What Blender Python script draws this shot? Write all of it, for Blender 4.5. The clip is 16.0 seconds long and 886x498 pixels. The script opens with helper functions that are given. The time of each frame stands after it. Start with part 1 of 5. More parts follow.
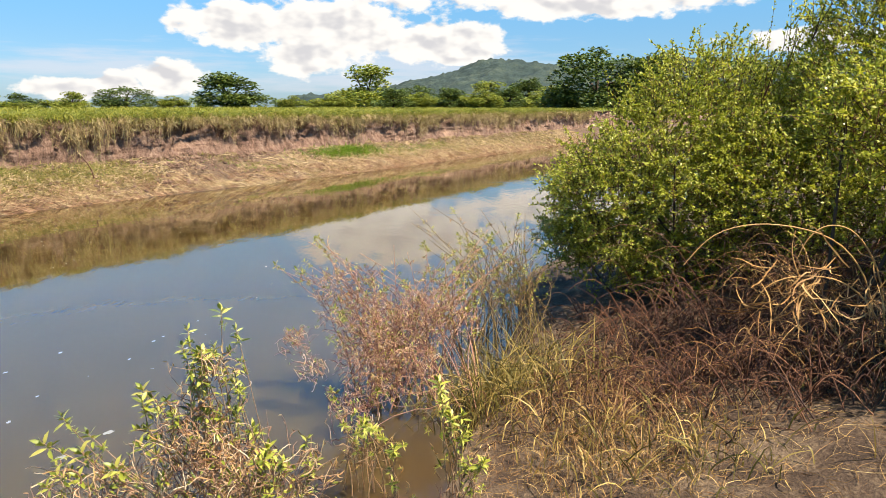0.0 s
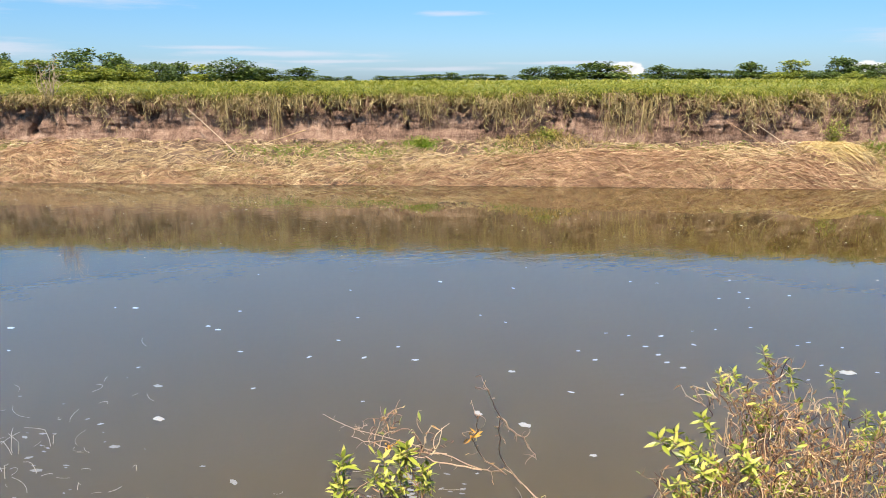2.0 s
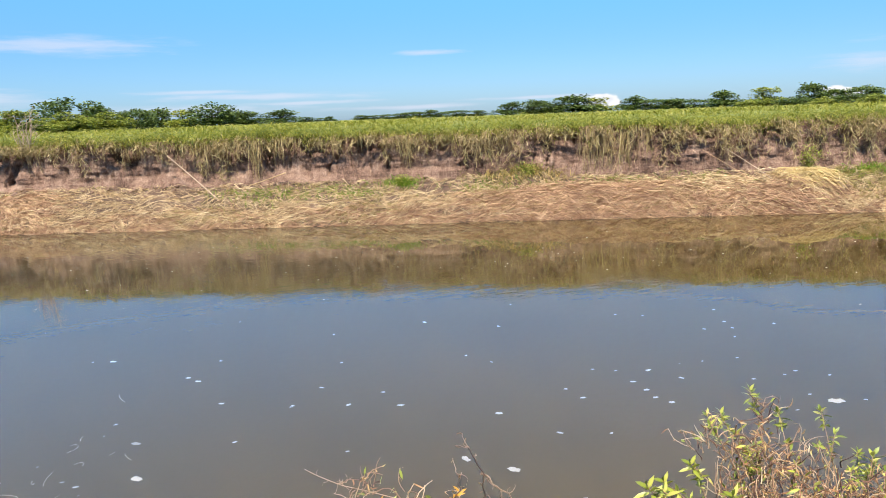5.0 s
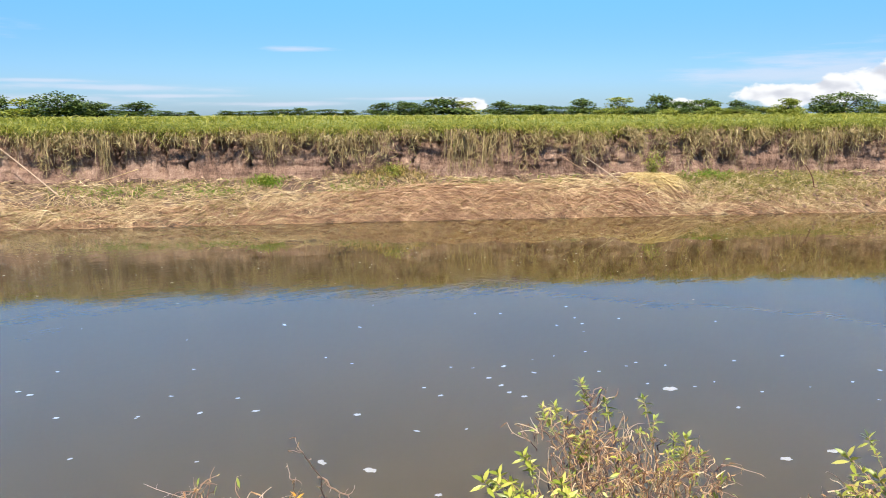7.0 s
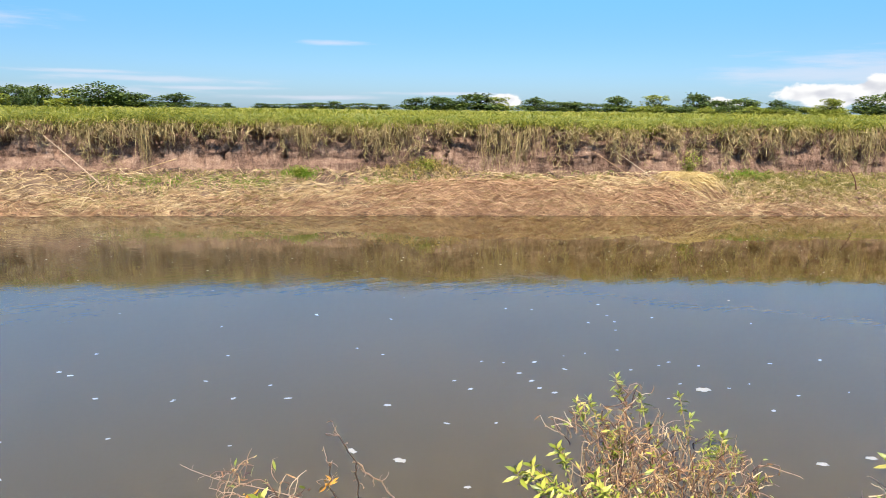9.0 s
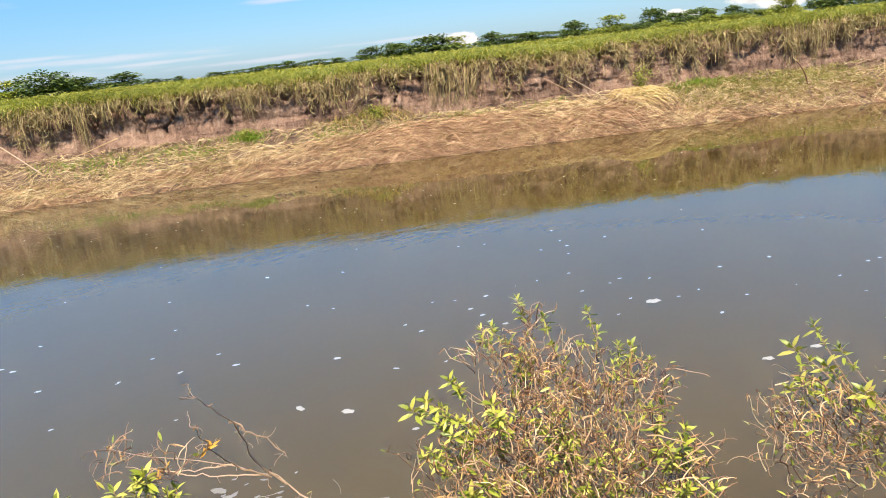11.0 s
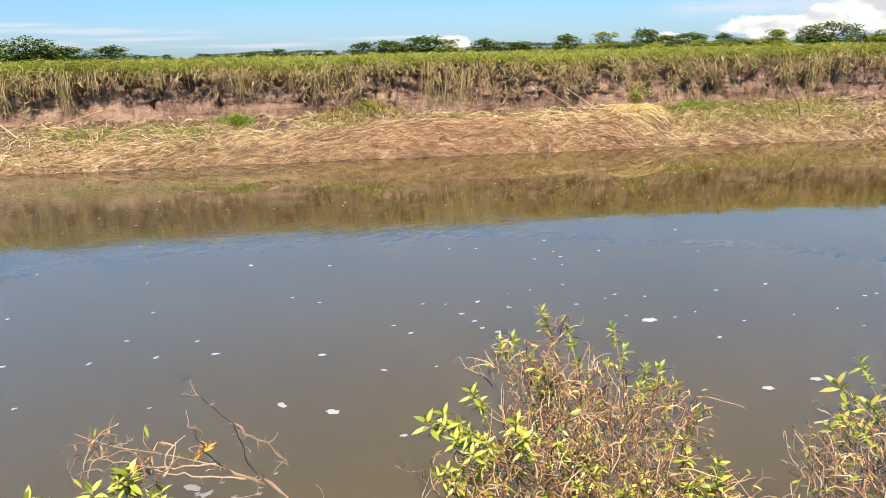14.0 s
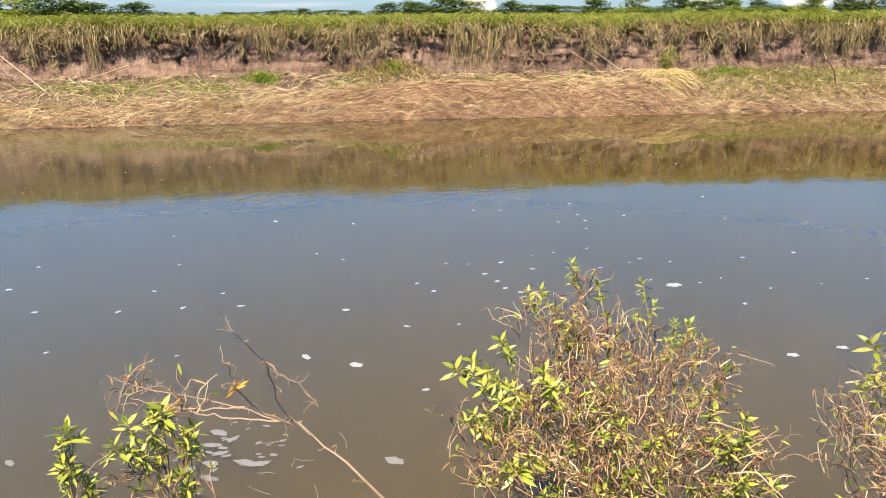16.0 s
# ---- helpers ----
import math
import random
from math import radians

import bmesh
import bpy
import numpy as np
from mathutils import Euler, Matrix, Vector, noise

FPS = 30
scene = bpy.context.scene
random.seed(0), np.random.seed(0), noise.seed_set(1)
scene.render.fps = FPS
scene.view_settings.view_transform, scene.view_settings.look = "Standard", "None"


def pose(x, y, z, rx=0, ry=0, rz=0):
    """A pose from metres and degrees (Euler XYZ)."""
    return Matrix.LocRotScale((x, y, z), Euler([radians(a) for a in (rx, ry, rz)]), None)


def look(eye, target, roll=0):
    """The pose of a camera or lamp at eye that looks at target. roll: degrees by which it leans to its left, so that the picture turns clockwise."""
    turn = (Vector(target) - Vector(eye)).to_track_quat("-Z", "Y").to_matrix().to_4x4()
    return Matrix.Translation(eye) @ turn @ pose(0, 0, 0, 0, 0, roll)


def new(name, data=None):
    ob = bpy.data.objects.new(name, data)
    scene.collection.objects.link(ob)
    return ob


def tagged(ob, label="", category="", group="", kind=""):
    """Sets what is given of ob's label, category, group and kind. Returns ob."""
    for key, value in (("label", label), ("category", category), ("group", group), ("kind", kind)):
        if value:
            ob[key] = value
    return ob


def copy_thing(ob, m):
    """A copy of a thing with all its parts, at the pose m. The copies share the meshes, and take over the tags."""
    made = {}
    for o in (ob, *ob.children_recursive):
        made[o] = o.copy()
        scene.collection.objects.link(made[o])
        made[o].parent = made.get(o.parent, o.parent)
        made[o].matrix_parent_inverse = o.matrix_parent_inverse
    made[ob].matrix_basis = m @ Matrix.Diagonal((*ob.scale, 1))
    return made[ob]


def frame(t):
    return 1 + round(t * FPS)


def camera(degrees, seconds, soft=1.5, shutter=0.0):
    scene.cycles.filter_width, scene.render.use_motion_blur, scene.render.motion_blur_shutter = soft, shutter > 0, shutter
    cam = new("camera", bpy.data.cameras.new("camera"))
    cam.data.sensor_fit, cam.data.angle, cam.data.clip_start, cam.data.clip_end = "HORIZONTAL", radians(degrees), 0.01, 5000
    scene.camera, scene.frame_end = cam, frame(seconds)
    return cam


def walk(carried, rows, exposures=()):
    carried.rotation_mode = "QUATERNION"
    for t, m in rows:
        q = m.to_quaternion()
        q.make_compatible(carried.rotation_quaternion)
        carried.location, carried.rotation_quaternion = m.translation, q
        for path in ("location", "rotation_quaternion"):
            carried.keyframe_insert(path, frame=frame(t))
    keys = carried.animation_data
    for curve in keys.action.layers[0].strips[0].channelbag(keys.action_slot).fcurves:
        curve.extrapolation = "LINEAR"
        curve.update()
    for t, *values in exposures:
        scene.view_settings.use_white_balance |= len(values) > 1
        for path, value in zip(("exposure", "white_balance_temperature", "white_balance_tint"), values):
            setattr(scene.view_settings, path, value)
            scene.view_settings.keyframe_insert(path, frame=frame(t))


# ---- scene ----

cam = camera(64.67, 16.0, soft=0.75)
PATH = [
    (0, (0.000, 0.000, 2.400), (0.000, 9.801, 0.413), -0.03),
    (0.5, (-0.075, -0.129, 2.429), (-1.756, 9.531, 0.465), -0.96),
    (0.8, (-0.147, -0.136, 2.428), (-4.494, 8.588, 0.194), -2.63),
    (1, (-0.255, -0.264, 2.442), (-5.897, 7.671, 0.163), -2.28),
    (1.5, (-0.359, -0.396, 2.445), (-8.207, 5.308, 0.021), -1.57),
    (2, (-0.416, -0.481, 2.433), (-9.234, 3.609, 0.085), -0.25),
    (2.5, (-0.448, -0.550, 2.443), (-9.664, 2.612, 0.191), 0.40),
    (3, (-0.474, -0.612, 2.456), (-9.956, 1.916, 0.532), -0.05),
    (3.5, (-0.485, -0.584, 2.450), (-9.975, 1.951, 0.576), -0.99),
    (4, (-0.472, -0.521, 2.463), (-9.719, 2.850, 0.696), -1.48),
    (4.5, (-0.470, -0.428, 2.458), (-9.591, 3.233, 0.616), -2.24),
    (5, (-0.456, -0.421, 2.473), (-9.274, 3.913, 0.615), -2.07),
    (7.5, (-0.392, -0.320, 2.474), (-8.206, 5.626, 0.581), -0.09),
    (8, (-0.435, -0.328, 2.437), (-8.450, 5.315, 0.459), -0.60),
    (8.5, (-0.449, -0.335, 2.446), (-8.595, 5.106, 0.435), -0.22),
    (9, (-0.407, -0.358, 2.455), (-8.500, 5.183, 0.504), 0.64),
    (11.5, (-0.294, 0.067, 2.329), (-8.053, 5.724, -0.461), -7.17),
    (12, (-0.319, 0.047, 2.316), (-7.810, 6.067, -0.448), -3.12),
    (12.5, (-0.383, 0.020, 2.308), (-7.776, 6.182, -0.407), -3.26),
    (13, (-0.465, 0.013, 2.308), (-7.908, 6.132, -0.366), -3.55),
    (13.5, (-0.529, -0.012, 2.309), (-8.135, 5.938, -0.287), -2.25),
    (14, (-0.556, -0.003, 2.304), (-8.149, 5.919, -0.391), -1.30),
    (14.5, (-0.553, -0.008, 2.301), (-8.146, 5.949, -0.318), -0.99),
    (15, (-0.554, -0.017, 2.318), (-8.088, 5.993, -0.349), -0.64),
    (15.5, (-0.566, -0.035, 2.307), (-8.130, 5.908, -0.423), -1.06),
    (16, (-0.573, -0.037, 2.249), (-8.230, 5.563, -0.916), -0.36),
]
EXPOSURES = [(0, 1.36, 6850, 10), (2, 1.36, 6550, 10), (5, 1.34, 6250, 10), (8.5, 1.34, 6350, 10), (11.5, 1.42, 6750, 10), (16, 1.42, 6700, 10)]
walk(cam, [(t, look(eye, target, roll)) for t, eye, target, roll in PATH], EXPOSURES)

# ---- world, sun, exposure ----
SUN_TO = Vector((0.72, -0.60, 1.60)).normalized()


class Nodes:
    """Short ways to make and link shader nodes."""

    def __init__(self, tree):
        self.tree = tree

    def add(self, kind, *links, **values):
        node = self.tree.nodes.new("ShaderNode" + kind)
        for key, value in values.items():
            if key == "operation":
                node.operation = value
            elif key == "blend_type":
                node.blend_type = value
            elif key == "data_type":
                node.data_type = value
            elif key == "sky_type":
                node.sky_type = value
        for i, link in links:
            self.put(node, i, link)
        return node

    def put(self, node, i, link):
        if isinstance(link, bpy.types.NodeSocket):
            self.tree.links.new(link, node.inputs[i])
        elif isinstance(link, bpy.types.Node):
            self.tree.links.new(link.outputs[0], node.inputs[i])
        else:
            node.inputs[i].default_value = link

    def math(self, op, a, b=0.0, c=0.0):
        return self.add("Math", (0, a), (1, b), (2, c), operation=op)

    def mix(self, f, a, b, blend="MIX"):
        node = self.add("MixRGB", blend_type=blend)
        self.put(node, 0, f), self.put(node, 1, a), self.put(node, 2, b)
        return node

    def ramp(self, f, stops):
        node = self.add("ValToRGB", (0, f))
        while len(node.color_ramp.elements) < len(stops):
            node.color_ramp.elements.new(0.5)
        for e, (at, c) in zip(node.color_ramp.elements, stops):
            e.position, e.color = at, (*c, 1) if len(c) == 3 else c
        return node

    def noise(self, vec, scale, detail=4.0, rough=0.55, out=0):
        node = self.add("TexNoise")
        if vec is not None:
            self.put(node, "Vector", vec)
        node.inputs["Scale"].default_value = scale
        node.inputs["Detail"].default_value = detail
        node.inputs["Roughness"].default_value = rough
        return node.outputs[out]

    def smooth(self, x, lo, hi):
        node = self.add("MapRange", (0, x), (1, lo), (2, hi))
        node.interpolation_type = "SMOOTHSTEP"
        return node.outputs[0]


world = bpy.data.worlds.new("world")
scene.world = world
world.use_nodes = True
world.node_tree.nodes.clear()
n = Nodes(world.node_tree)
sky = n.add("TexSky", sky_type="NISHITA")
sky.sun_disc = False
sky.sun_elevation = math.asin(SUN_TO.z)
sky.sun_rotation = math.atan2(SUN_TO.x, SUN_TO.y)
sky.altitude, sky.air_density, sky.dust_density, sky.ozone_density = 50, 1.0, 0.5, 2.0
way = n.add("TexCoord").outputs["Generated"]
xyz = n.add("SeparateXYZ", (0, way))
azim = n.math("MULTIPLY", n.math("ARCTAN2", xyz.outputs[0], xyz.outputs[1]), 180 / math.pi)
elev = n.math("SUBTRACT", n.math("MULTIPLY", n.math("ARCSINE", xyz.outputs[2]), 180 / math.pi), 0.35)
flat = n.add("CombineXYZ", (0, azim), (1, n.math("MULTIPLY", elev, 1.7)))
# cumulus: azimuth, elevation, half width, half height, in degrees
CUMULUS = [(-8.5, 5.6, 8.0, 3.0), (-15.5, 5.8, 5.5, 2.3), (0.0, 4.6, 6.5, 2.0), (-10.5, 3.6, 4.2, 2.0), (-3.0, 9.8, 11.0, 3.4),
           (12.0, 7.6, 12.0, 1.6), (-20.8, 1.8, 3.3, 1.5), (-27.5, 0.9, 3.6, 1.0), (-51.0, 0.4, 1.8, 0.7), (-34.5, 0.2, 1.6, 0.6),
           (-24.2, 1.2, 2.2, 1.1), (1.0, 3.3, 2.2, 0.6), (27.0, 4.2, 6.0, 1.1)]
WISPS = [(-103.0, 5.2, 13.0, 1.9), (-91.5, 5.5, 11.0, 1.0), (-64.6, 4.65, 3.6, 0.34), (-77.0, 1.65, 11.0, 0.42), (-74.0, 1.1, 9.0, 0.22), (-82.0, 2.1, 7.0, 0.25), (-97.0, 1.9, 7.0, 1.0), (-27.0, 2.4, 13.0, 1.4),
         (-84.0, 0.7, 12.0, 0.7), (-56.0, 0.9, 8.0, 0.25), (-5.0, 1.6, 22.0, 1.3), (-66.0, 0.5, 9.0, 0.3), (-120.0, 6.0, 9.0, 1.2), (-24.0, 2.4, 13.0, 2.4), (-2.0, 3.0, 18.0, 3.0)]


def blobs(rows):
    best = None
    for a, e, wa, we in rows:
        da = n.math("DIVIDE", n.math("SUBTRACT", azim, a), wa)
        de = n.math("DIVIDE", n.math("SUBTRACT", elev, e), we)
        r = n.math("SQRT", n.math("ADD", n.math("MULTIPLY", da, da), n.math("MULTIPLY", de, de)))
        m = n.math("SUBTRACT", 1.0, r)
        best = m if best is None else n.math("MAXIMUM", best, m)
    return best


puff = n.noise(flat, 0.42, 7.0, 0.56)
cum = n.math("ADD", blobs(CUMULUS), n.math("MULTIPLY", n.math("SUBTRACT", puff, 0.5), 1.55))
cum_alpha = n.smooth(cum, 0.06, 0.30)
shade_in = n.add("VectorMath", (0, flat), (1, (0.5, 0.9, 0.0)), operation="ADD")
lit = n.math("SUBTRACT", n.noise(flat, 0.42, 2.5, 0.5), n.noise(shade_in.outputs[0], 0.42, 2.5, 0.5))
grey = n.smooth(n.math("ADD", n.math("MULTIPLY", lit, 2.2), n.math("MULTIPLY", cum, -0.55)), -0.75, -0.12)
cloud = n.mix(grey, (6.9, 7.0, 7.5, 1), (10.2, 10.1, 10.0, 1))
streak = n.add("CombineXYZ", (0, n.math("MULTIPLY", azim, 0.22)), (1, n.math("MULTIPLY", elev, 2.0)))
wisp = n.math("ADD", blobs(WISPS), n.math("MULTIPLY", n.math("SUBTRACT", n.noise(streak, 0.9, 6.0, 0.6), 0.5), 1.5))
wisp_alpha = n.math("MULTIPLY", n.smooth(wisp, 0.12, 0.95), 0.58)
height = n.smooth(elev, -1.0, 11.0)
lift = n.math("SUBTRACT", n.math("ADD", 1.0, n.math("MULTIPLY", n.smooth(elev, 4.0, 22.0), 1.05)), n.math("MULTIPLY", n.smooth(elev, 26.0, 60.0), 1.2))
bright = n.mix(1.0, sky, n.add("CombineXYZ", (0, lift), (1, lift), (2, lift)), "MULTIPLY")
tone = n.mix(1.0, bright, n.mix(height, (0.73, 1.01, 1.52, 1), (0.62, 1.15, 1.46, 1)), "MULTIPLY")
tone = n.mix(n.smooth(elev, 12.0, 28.0), tone, n.mix(1.0, tone, (0.66, 0.98, 1.02, 1), "MULTIPLY"))
sky_wisp = n.mix(wisp_alpha, tone, (7.9, 8.1, 9.2, 1))
sky_all = n.mix(cum_alpha, sky_wisp, cloud)
back = n.add("Background", (0, sky_all), (1, 0.040))
n.tree.links.new(back.outputs[0], n.add("OutputWorld").inputs[0])

sun = new("sun", bpy.data.lights.new("sun", "SUN"))
sun.data.energy, sun.data.angle, sun.data.color = 5.5, radians(0.53), (1.0, 0.925, 0.80)
sun.matrix_world = look(SUN_TO * 100, (0, 0, 0))


# ---- materials ----
def deep(stops, value=0.72, rich=1.18):
    """Ramp stops made a little richer, at the light's level."""
    out = []
    for at, (red, green, blue) in stops:
        grey = 0.3 * red + 0.55 * green + 0.15 * blue
        out.append((at, tuple(max(0.004, value * (grey + (c - grey) * rich)) for c in (red, green, blue))))
    return out


def material(name, rough=0.8):
    m = bpy.data.materials.new(name)
    m.use_nodes = True
    k = Nodes(m.node_tree)
    bsdf = m.node_tree.nodes["Principled BSDF"]
    bsdf.inputs["Roughness"].default_value = rough
    bsdf.inputs["Specular IOR Level"].default_value = 0.3
    return m, k, bsdf


def foliage(name, stops, through_it=0.3, rough=0.5, spread=0.35, clump=2.3):
    """Leaves and blades: a colour for each island, from a ramp, with light let through."""
    m, k, bsdf = material(name, rough)
    isl = k.add("NewGeometry").outputs["Random Per Island"]
    obj = k.add("ObjectInfo").outputs["Random"]
    pos = k.noise(k.add("TexCoord").outputs["Object"], clump, 2.0)
    f = k.math("ADD", k.math("MULTIPLY", isl, 1 - spread), k.math("MULTIPLY", k.math("ADD", k.math("MULTIPLY", obj, 0.5), pos), spread * 0.75))
    col = k.ramp(f, deep(stops))
    k.put(bsdf, "Base Color", col)
    tr = k.add("BsdfTranslucent", (0, k.mix(1.0, col, (1.15, 1.1, 0.6, 1), "MULTIPLY")))
    mixed = k.add("MixShader", (0, through_it), (1, bsdf), (2, tr))
    out = [x for x in m.node_tree.nodes if x.type == "OUTPUT_MATERIAL"][0]
    m.node_tree.links.new(mixed.outputs[0], out.inputs[0])
    return m


def earth(name, stops, scale, bump=0.5, size=0.05, rough=0.95, fine=14.0):
    """Soil and mud: two scales of colour, two scales of relief."""
    m, k, bsdf = material(name, rough)
    at = k.add("TexCoord").outputs["Object"]
    big = k.noise(at, scale, 6.0, 0.62)
    small = k.noise(at, scale * fine, 5.0, 0.65)
    f = k.math("ADD", k.math("MULTIPLY", big, 0.6), k.math("MULTIPLY", small, 0.4))
    k.put(bsdf, "Base Color", k.ramp(f, deep(stops)))
    b = k.add("Bump")
    b.inputs["Strength"].default_value, b.inputs["Distance"].default_value = bump, size
    k.put(b, "Height", k.math("ADD", big, k.math("MULTIPLY", small, 0.35)))
    k.put(bsdf, "Normal", b)
    return m


M_MUD = earth("wet_mud", [(0.32, (0.032, 0.018, 0.011)), (0.48, (0.085, 0.054, 0.035)), (0.68, (0.27, 0.195, 0.13))], 3.4, 1.0, 0.07, 0.8)


def cliff_soil():
    """Bare eroded soil: water-worn streaks down the face, thin level beds, crumbs."""
    m, k, bsdf = material("cliff_soil", 0.95)
    at = k.add("TexCoord").outputs["Object"]
    down, level = k.add("Mapping", (0, at)), k.add("Mapping", (0, at))
    down.inputs["Scale"].default_value, level.inputs["Scale"].default_value = (1.0, 1.0, 0.22), (0.35, 0.35, 4.0)
    big, streak = k.noise(at, 1.6, 5.0, 0.6), k.noise(down, 7.0, 5.0, 0.62)
    beds, crumbs = k.noise(level, 3.2, 4.0, 0.6), k.noise(at, 26.0, 5.0, 0.7)
    f = k.math("ADD", k.math("ADD", k.math("MULTIPLY", big, 0.3), k.math("MULTIPLY", streak, 0.3)), k.math("ADD", k.math("MULTIPLY", beds, 0.10), k.math("MULTIPLY", crumbs, 0.30)))
    k.put(bsdf, "Base Color", k.ramp(f, deep([(0.37, (0.045, 0.026, 0.019)), (0.46, (0.19, 0.116, 0.085)), (0.54, (0.32, 0.208, 0.155)), (0.64, (0.54, 0.39, 0.29))])))
    b = k.add("Bump")
    b.inputs["Strength"].default_value, b.inputs["Distance"].default_value = 1.0, 0.12
    k.put(b, "Height", k.math("ADD", k.math("ADD", streak, k.math("MULTIPLY", beds, 0.35)), k.math("MULTIPLY", crumbs, 0.6)))
    k.put(bsdf, "Normal", b)
    return m


M_CLIFF = cliff_soil()
M_SLOPE = earth("slope_soil", [(0.32, (0.03, 0.018, 0.013)), (0.5, (0.105, 0.067, 0.046)), (0.70, (0.27, 0.19, 0.13))], 2.4, 0.9, 0.06, 0.95, 12.0)
M_FIELD = earth("field_grass", [(0.32, (0.07, 0.08, 0.02)), (0.5, (0.155, 0.165, 0.04)), (0.70, (0.32, 0.28, 0.09))], 0.8, 0.8, 0.2, 0.9, 12.0)
# woods of the ridge, with the bluish distance haze mixed into the stops
M_HILL = earth("hazy_hill_woods", [(0.34, (0.014, 0.026, 0.026)), (0.5, (0.034, 0.050, 0.042)), (0.68, (0.085, 0.10, 0.07))], 0.016, 1.0, 10.0, 0.95, 9.0)

M_STRAW = foliage("straw", [(0.12, (0.07, 0.042, 0.026)), (0.35, (0.25, 0.165, 0.095)), (0.6, (0.50, 0.36, 0.21)), (0.9, (0.86, 0.69, 0.45))], 0.12, 0.65, 0.6, 4.5)
M_PINK = foliage("red_brown_straw", [(0.12, (0.06, 0.028, 0.02)), (0.4, (0.25, 0.14, 0.088)), (0.65, (0.48, 0.305, 0.19)), (0.9, (0.88, 0.66, 0.44))], 0.1, 0.65, 0.6, 4.5)
M_PALESTRAW = foliage("pale_reed", [(0.05, (0.14, 0.085, 0.05)), (0.3, (0.38, 0.27, 0.15)), (0.7, (0.60, 0.46, 0.28)), (0.95, (0.80, 0.66, 0.44))], 0.05, 0.6)
M_YELLOW = foliage("yellow_straw", [(0.05, (0.34, 0.23, 0.10)), (0.5, (0.58, 0.43, 0.21)), (0.95, (0.74, 0.61, 0.36))], 0.15, 0.6)
M_HANG = foliage("hanging_grass", [(0.1, (0.06, 0.038, 0.022)), (0.3, (0.24, 0.17, 0.09)), (0.52, (0.48, 0.36, 0.20)), (0.66, (0.25, 0.205, 0.09)), (0.92, (0.82, 0.65, 0.40))], 0.1, 0.65, 0.55, 5.0)
M_OLIVE = foliage("olive_grass", [(0.1, (0.08, 0.078, 0.028)), (0.4, (0.20, 0.185, 0.06)), (0.65, (0.34, 0.29, 0.11)), (0.9, (0.58, 0.46, 0.23))], 0.25, 0.6)
M_RIM = foliage("rim_grass", [(0.1, (0.028, 0.040, 0.010)), (0.35, (0.115, 0.132, 0.03)), (0.6, (0.26, 0.265, 0.06)), (0.78, (0.40, 0.365, 0.10)), (0.92, (0.70, 0.57, 0.28))], 0.3, 0.55, 0.5, 3.0)
M_FIELDGRASS = foliage("field_blades", [(0.15, (0.045, 0.06, 0.014)), (0.4, (0.15, 0.165, 0.036)), (0.7, (0.29, 0.29, 0.068)), (0.9, (0.48, 0.41, 0.15))], 0.3, 0.6, 0.55, 1.2)
M_WEEDLEAF = foliage("weed_leaves", [(0.1, (0.10, 0.125, 0.03)), (0.5, (0.25, 0.28, 0.065)), (0.9, (0.46, 0.43, 0.15))], 0.35, 0.5)
M_GREEN = foliage("fresh_grass", [(0.05, (0.06, 0.12, 0.018)), (0.5, (0.15, 0.25, 0.035)), (0.95, (0.30, 0.36, 0.08))], 0.35, 0.5)
M_TREE = foliage("tree_leaves", [(0.1, (0.035, 0.055, 0.020)), (0.5, (0.085, 0.125, 0.038)), (0.9, (0.20, 0.235, 0.075))], 0.25, 0.55, 0.3)
M_TREE_LIGHT = foliage("light_tree_leaves", [(0.1, (0.085, 0.11, 0.03)), (0.5, (0.21, 0.25, 0.06)), (0.9, (0.44, 0.43, 0.13))], 0.3, 0.55, 0.3)
# the palest stop paints sun glints on some of the leaves
M_BUSH = foliage("bush_leaves", [(0.1, (0.15, 0.175, 0.045)), (0.4, (0.35, 0.385, 0.09)), (0.66, (0.56, 0.57, 0.16)), (0.92, (0.92, 0.86, 0.44))], 0.5, 0.34, 0.4)
M_LEAF = foliage("willow_leaves", [(0.05, (0.07, 0.085, 0.024)), (0.45, (0.235, 0.265, 0.06)), (0.75, (0.42, 0.43, 0.105)), (0.95, (0.66, 0.56, 0.22))], 0.28, 0.38, 0.3)
M_DRYLEAF = foliage("withered_leaves", [(0.05, (0.15, 0.07, 0.04)), (0.45, (0.42, 0.23, 0.115)), (0.75, (0.60, 0.41, 0.20)), (0.95, (0.48, 0.42, 0.12))], 0.2, 0.6, 0.3)
M_TAN = foliage("tan_stalks", [(0.05, (0.20, 0.095, 0.04)), (0.5, (0.44, 0.25, 0.11)), (0.95, (0.66, 0.45, 0.23))], 0.05, 0.6)
M_SHORE = foliage("shore_straw", [(0.05, (0.12, 0.055, 0.030)), (0.4, (0.29, 0.165, 0.075)), (0.7, (0.48, 0.32, 0.15)), (0.95, (0.66, 0.49, 0.25))], 0.12, 0.65)
# litter leaves: near-black stops hold the shade under the bush
M_LITTER = foliage("shaded_litter", [(0.1, (0.022, 0.012, 0.008)), (0.6, (0.055, 0.030, 0.020)), (0.95, (0.14, 0.08, 0.05))], 0.0, 0.8)
M_ORANGE = foliage("orange_leaves", [(0.1, (0.42, 0.20, 0.045)), (0.9, (0.66, 0.38, 0.10))], 0.25, 0.6)
M_TWIG = foliage("red_twigs", [(0.08, (0.09, 0.042, 0.028)), (0.45, (0.29, 0.165, 0.10)), (0.72, (0.52, 0.35, 0.22)), (0.92, (0.80, 0.62, 0.42))], 0.0, 0.65, 0.2)
